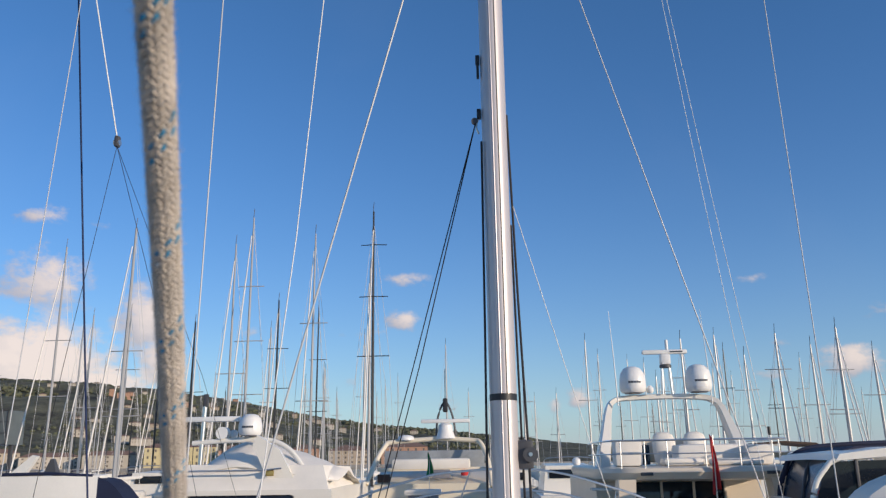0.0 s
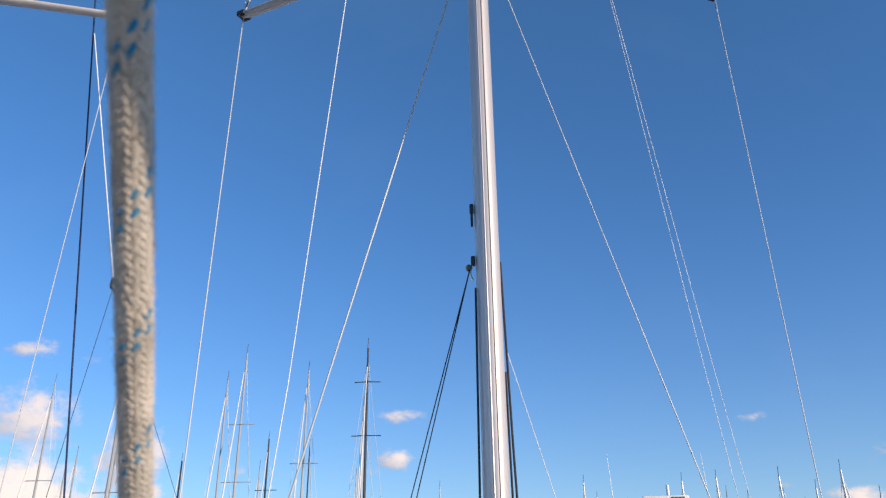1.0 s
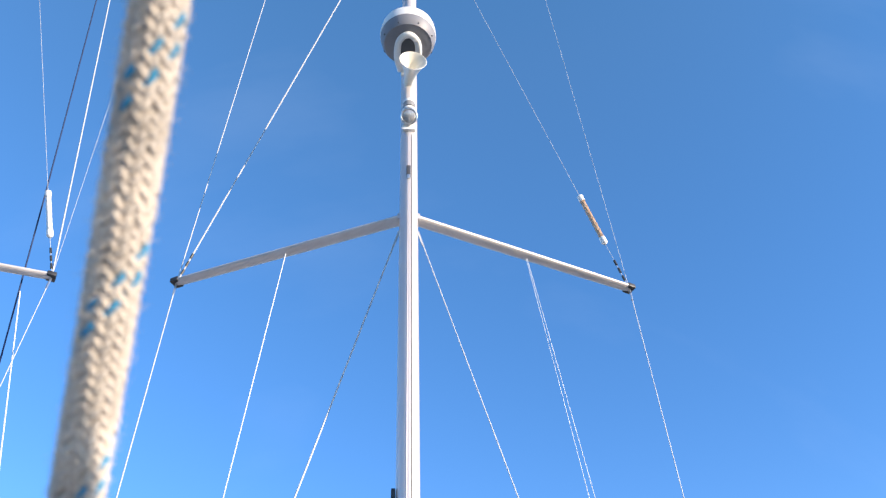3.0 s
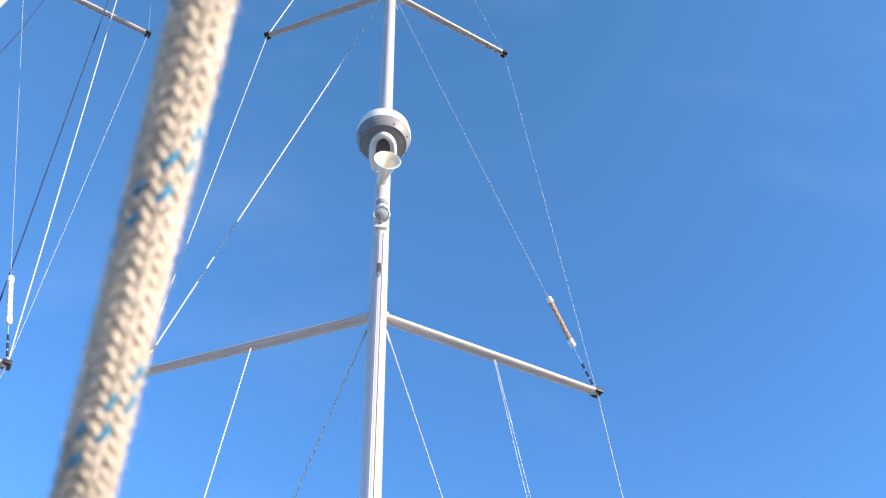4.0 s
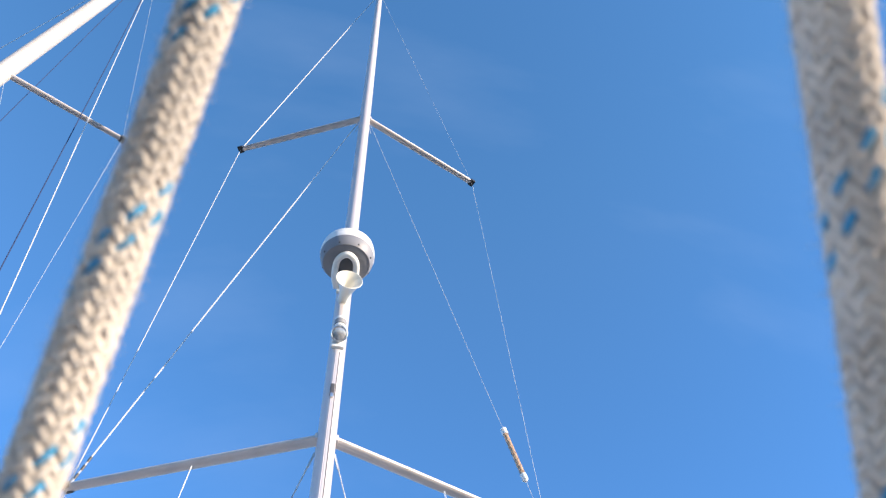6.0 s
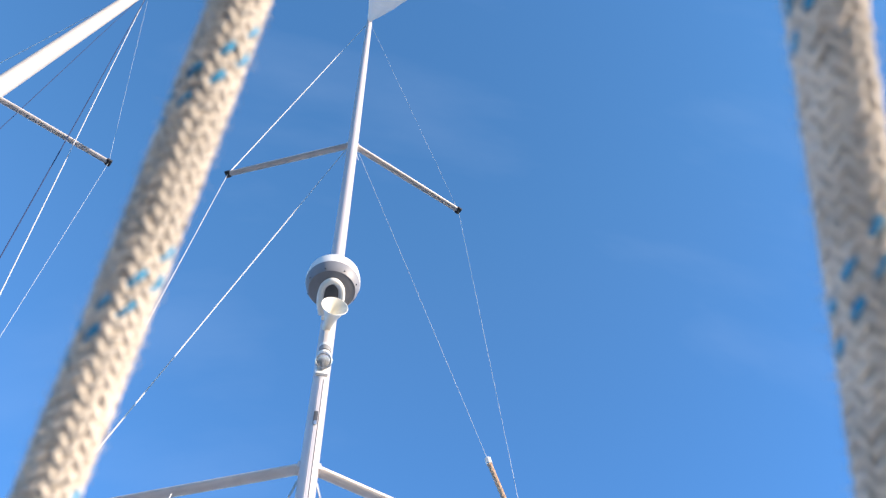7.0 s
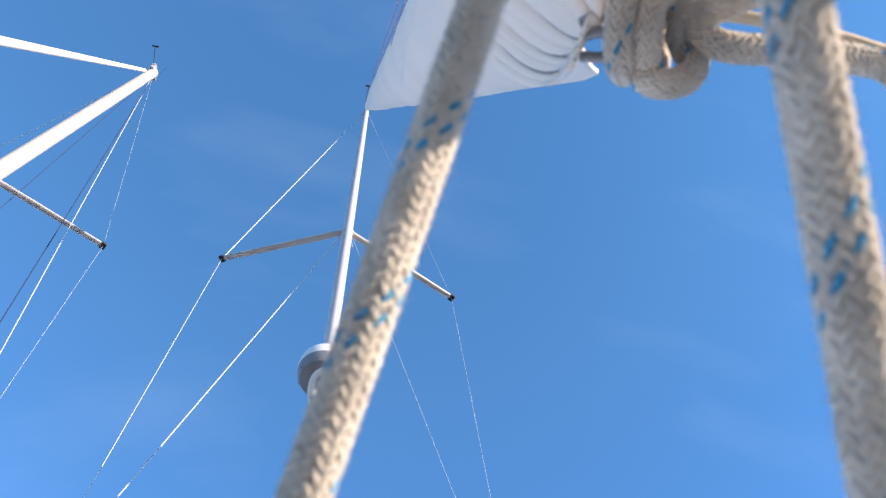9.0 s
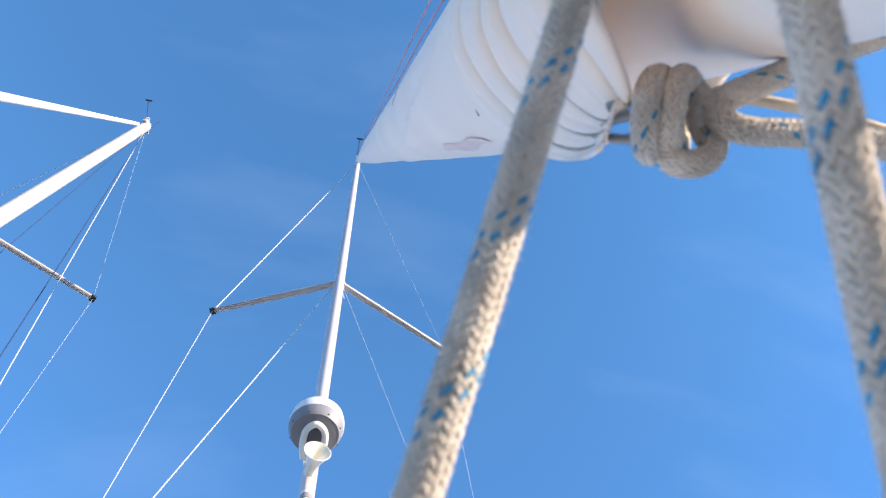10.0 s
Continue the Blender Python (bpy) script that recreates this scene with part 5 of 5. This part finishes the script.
for x, y, b, roof in ((3.6, 38.0, 3.2, 2.5), (0.9, 44.0, 3.2, 2.3), (-3.4, 36.0, 3.0, 1.9), (-9.6, 34.0, 3.6, 2.2), (7.0, 46.0, 3.4, 2.5), (14.5, 40.0, 3.4, 2.6), (-13.5, 40.0, 3.6, 2.3), (19.5, 46.0, 3.4, 2.4), (-19.0, 44.0, 3.6, 2.4), (-24.0, 40.0, 3.6, 2.3)):
    sb = motor_hull(x, y, b, 9.5, 1.2, GEL if x > -5 else CREAM, "white motor cruiser moored stern-to in the next row")
    part("cabin", bm_loft([[(-b * 0.38, yy, 1.1), (b * 0.38, yy, 1.1), (b * 0.33, yy, zz), (-b * 0.33, yy, zz)] for yy, zz in ((1.6, roof), (4.5, roof + 0.1), (7.0, 1.5))]), GEL, sb)
    part("cabin_window", bm_box((b * 0.56, 0.06, 0.4), (0, 1.57, roof - 0.38), 0.04), DARK_GLASS, sb)
    part("rail", bm_sweep(arc([(-b * 0.36, 1.2, roof), (-b * 0.3, 1.0, roof + 0.35), (b * 0.3, 1.0, roof + 0.35), (b * 0.36, 1.2, roof)], 4), 0.025, 6), STEEL, sb)
    part("arch_dome", bm_lathe([(0.15, 0), (0.2, 0.08), (0.19, 0.25), (0.05, 0.36)], 14), WHITE_PLASTIC, sb).location = (b * 0.15, 2.2, roof + 0.02)

# flat white hull with a navy cover on the next pontoon
wh = motor_hull(-8.0, 13.6, 3.6, 9.0, 1.5, GEL, "white day boat with a navy cockpit cover", "day_boat")
part("topside", bm_box((3.4, 0.3, 1.2), (-0.55, 0.3, 2.06), 0.05), GEL, wh)
part("cover", bm_loft([[(1.1, y, 1.6), (1.1, y, 2.62 - 0.02 * k), (1.25, y, 2.57), (1.42, y, 2.45), (1.6, y, 2.25), (1.64, y, 1.6)] for k, y in enumerate((0.15, 0.75))]), NAVY, wh, "navy canvas cover")
part("cover_edge", bm_sweep([(-1.4, 0.2, 2.67), (0.2, 0.18, 2.69), (1.0, 0.18, 2.64)], 0.03, 8), NAVY, wh)
part("mark", bm_box((0.16, 0.02, 0.04), (0.75, 0.14, 2.2)), PRINT, wh, smooth=False)
part("outboard_cowl", bm_loft([[(-0.5, 1.2, 2.6), (-0.2, 1.2, 2.6), (-0.2, 1.4, 2.6), (-0.5, 1.4, 2.6)], [(-0.38, 1.26, 2.95), (-0.32, 1.26, 2.95), (-0.32, 1.34, 2.95), (-0.38, 1.34, 2.95)]]), DARK_GREY, wh)
part("chair_back", bm_loft([[(-1.1, y, 2.6), (-0.75, y, 2.6), (-0.5, y, 3.0), (-0.6, y, 3.02)] for y in (1.0, 1.1)]), GEL, wh)

# ---- sailing yachts in the rows behind ----
ALLOY_FAR = material("spar_white", (0.44, 0.43, 0.42), 0.4, 0.2, 0.06, 0.5, 10, 0.0)
CARBON = material("carbon_spar", (0.02, 0.02, 0.022), 0.4)


def far_yacht(x, y, top, r, dark=False, spreaders=(0.45, 0.72), roll=True, span=1.0, side=1, rnd=rnd):
    ob = thing("moored_yacht", "dark carbon-masted sailing yacht in a distant row" if dark else "white sailing yacht with a tall slim mast in a distant row", "sailboat", "sailing yachts in the rows behind", at=(x, y, 0))
    ln = top * 0.62
    part("hull", bm_loft([[(q[0], (q[1] + 1) * ln / 14 - ln * 0.42, q[2]) for q in s] for s in hull_section(-1, 13, ln * 0.28, 1.15, n=8)], closed=False), GEL, ob)
    part("coachroof", bm_box((ln * 0.16, ln * 0.4, 0.5), (0, 0.5, 1.25), 0.12), GEL, ob)
    spar = CARBON if dark else ALLOY_FAR
    lean = rnd.uniform(-0.004, 0.004) * top
    m = part("mast", bm_sweep([(0, 0, 1.1), (lean * 0.5, 0.05, top * 0.55), (lean, 0.12, top)], [r * 0.8, r * 0.8, r * 0.5], 8), spar, ob)
    for f in spreaders:
        w = span * (1.15 - 0.45 * f)
        part("spreader", bm_sweep([(-w + lean * f, 0.25, top * f + 0.03), (lean * f, 0, top * f), (w + lean * f, 0.25, top * f + 0.03)], 0.028, 5), spar, m)
    part("boom", bm_sweep([(0, 0.1, 2.1), (0.1, ln * 0.33, 2.2)], [0.12, 0.09], 8), NAVY if rnd.random() < 0.4 else CANVAS, ob)
    if roll:
        part("furled_sail", bm_sweep([(side * 0.1, -ln * 0.38, 1.4), (0, -0.1, top * 0.93)], [0.05, 0.03], 6), CANVAS, ob)
    for s in (-1, 1):
        w = span * 1.3
        part("shroud", bm_sweep([(s * w, 0.3, 1.2), (s * span * 0.92 + lean * 0.5, 0.25, top * 0.5), (lean, 0.1, top * 0.97)], 0.010, 4), WIRE, ob)
    part("stay", bm_sweep([(lean, 0.12, top), (0, ln * 0.55, 1.3)], 0.010, 4), WIRE, ob)
    part("masthead_gear", bm_sweep([(lean - 0.02, 0.1, top), (lean + 0.02, 0.1, top + 0.6)], 0.018, 4), BLACK, ob)
    return ob


for x, y, top, r, dark, sp in ((-27.8, 50, 17.0, 0.10, False, (0.42, 0.63)), (-19.6, 42, 15.7, 0.13, False, (0.34, 0.56)), (-14.7, 48, 18.0, 0.10, False, (0.38, 0.56, 0.75)), (-15.4, 47, 16.0, 0.09, False, (0.5,)),
                               (-10.7, 48, 16.8, 0.09, False, (0.38, 0.66)), (-6.55, 45, 17.2, 0.10, True, (0.5, 0.7, 0.88)), (-6.9, 46, 14.0, 0.10, False, ()), (-16.0, 60, 15.0, 0.11, True, (0.55, 0.75)), (-36.5, 70, 14.9, 0.12, False, (0.5,)),
                               (17.25, 55, 9.4, 0.09, False, (0.5, 0.75)), (17.7, 50, 10.1, 0.10, False, (0.55, 0.78)), (21.65, 55, 10.0, 0.10, False, (0.6,)), (20.5, 48, 10.1, 0.12, False, (0.5, 0.75)), (23.4, 50, 8.9, 0.11, False, (0.7,)),
                               (13.1, 55, 10.6, 0.10, False, (0.55, 0.75)), (21.3, 50, 9.0, 0.11, False, (0.6,)), (-33.5, 52, 12.5, 0.10, False, (0.5, 0.7)), (-30.6, 60, 14.2, 0.10, False, (0.5,)), (-24.0, 52, 12.8, 0.09, False, (0.5, 0.7)), (-22.5, 60, 13.5, 0.12, True, (0.6,))):
    far_yacht(x, y, top, r, dark, sp, roll=bool(sp) or not dark)
for k in range(60):
    y = rnd.uniform(62, 150)
    az = rnd.uniform(-29, 30)
    tall = rnd.uniform(8.5, 13.5) + (1.5 if az < 0 else 0) + (y - 62) * 0.02
    far_yacht(y * math.tan(radians(az)), y, tall, rnd.uniform(0.08, 0.11), rnd.random() < 0.2, rnd.choice(((0.55,), (0.45, 0.72), (0.5, 0.74), (0.6,))), rnd.random() < 0.45, 0.85, rnd.choice((-1, 1)))
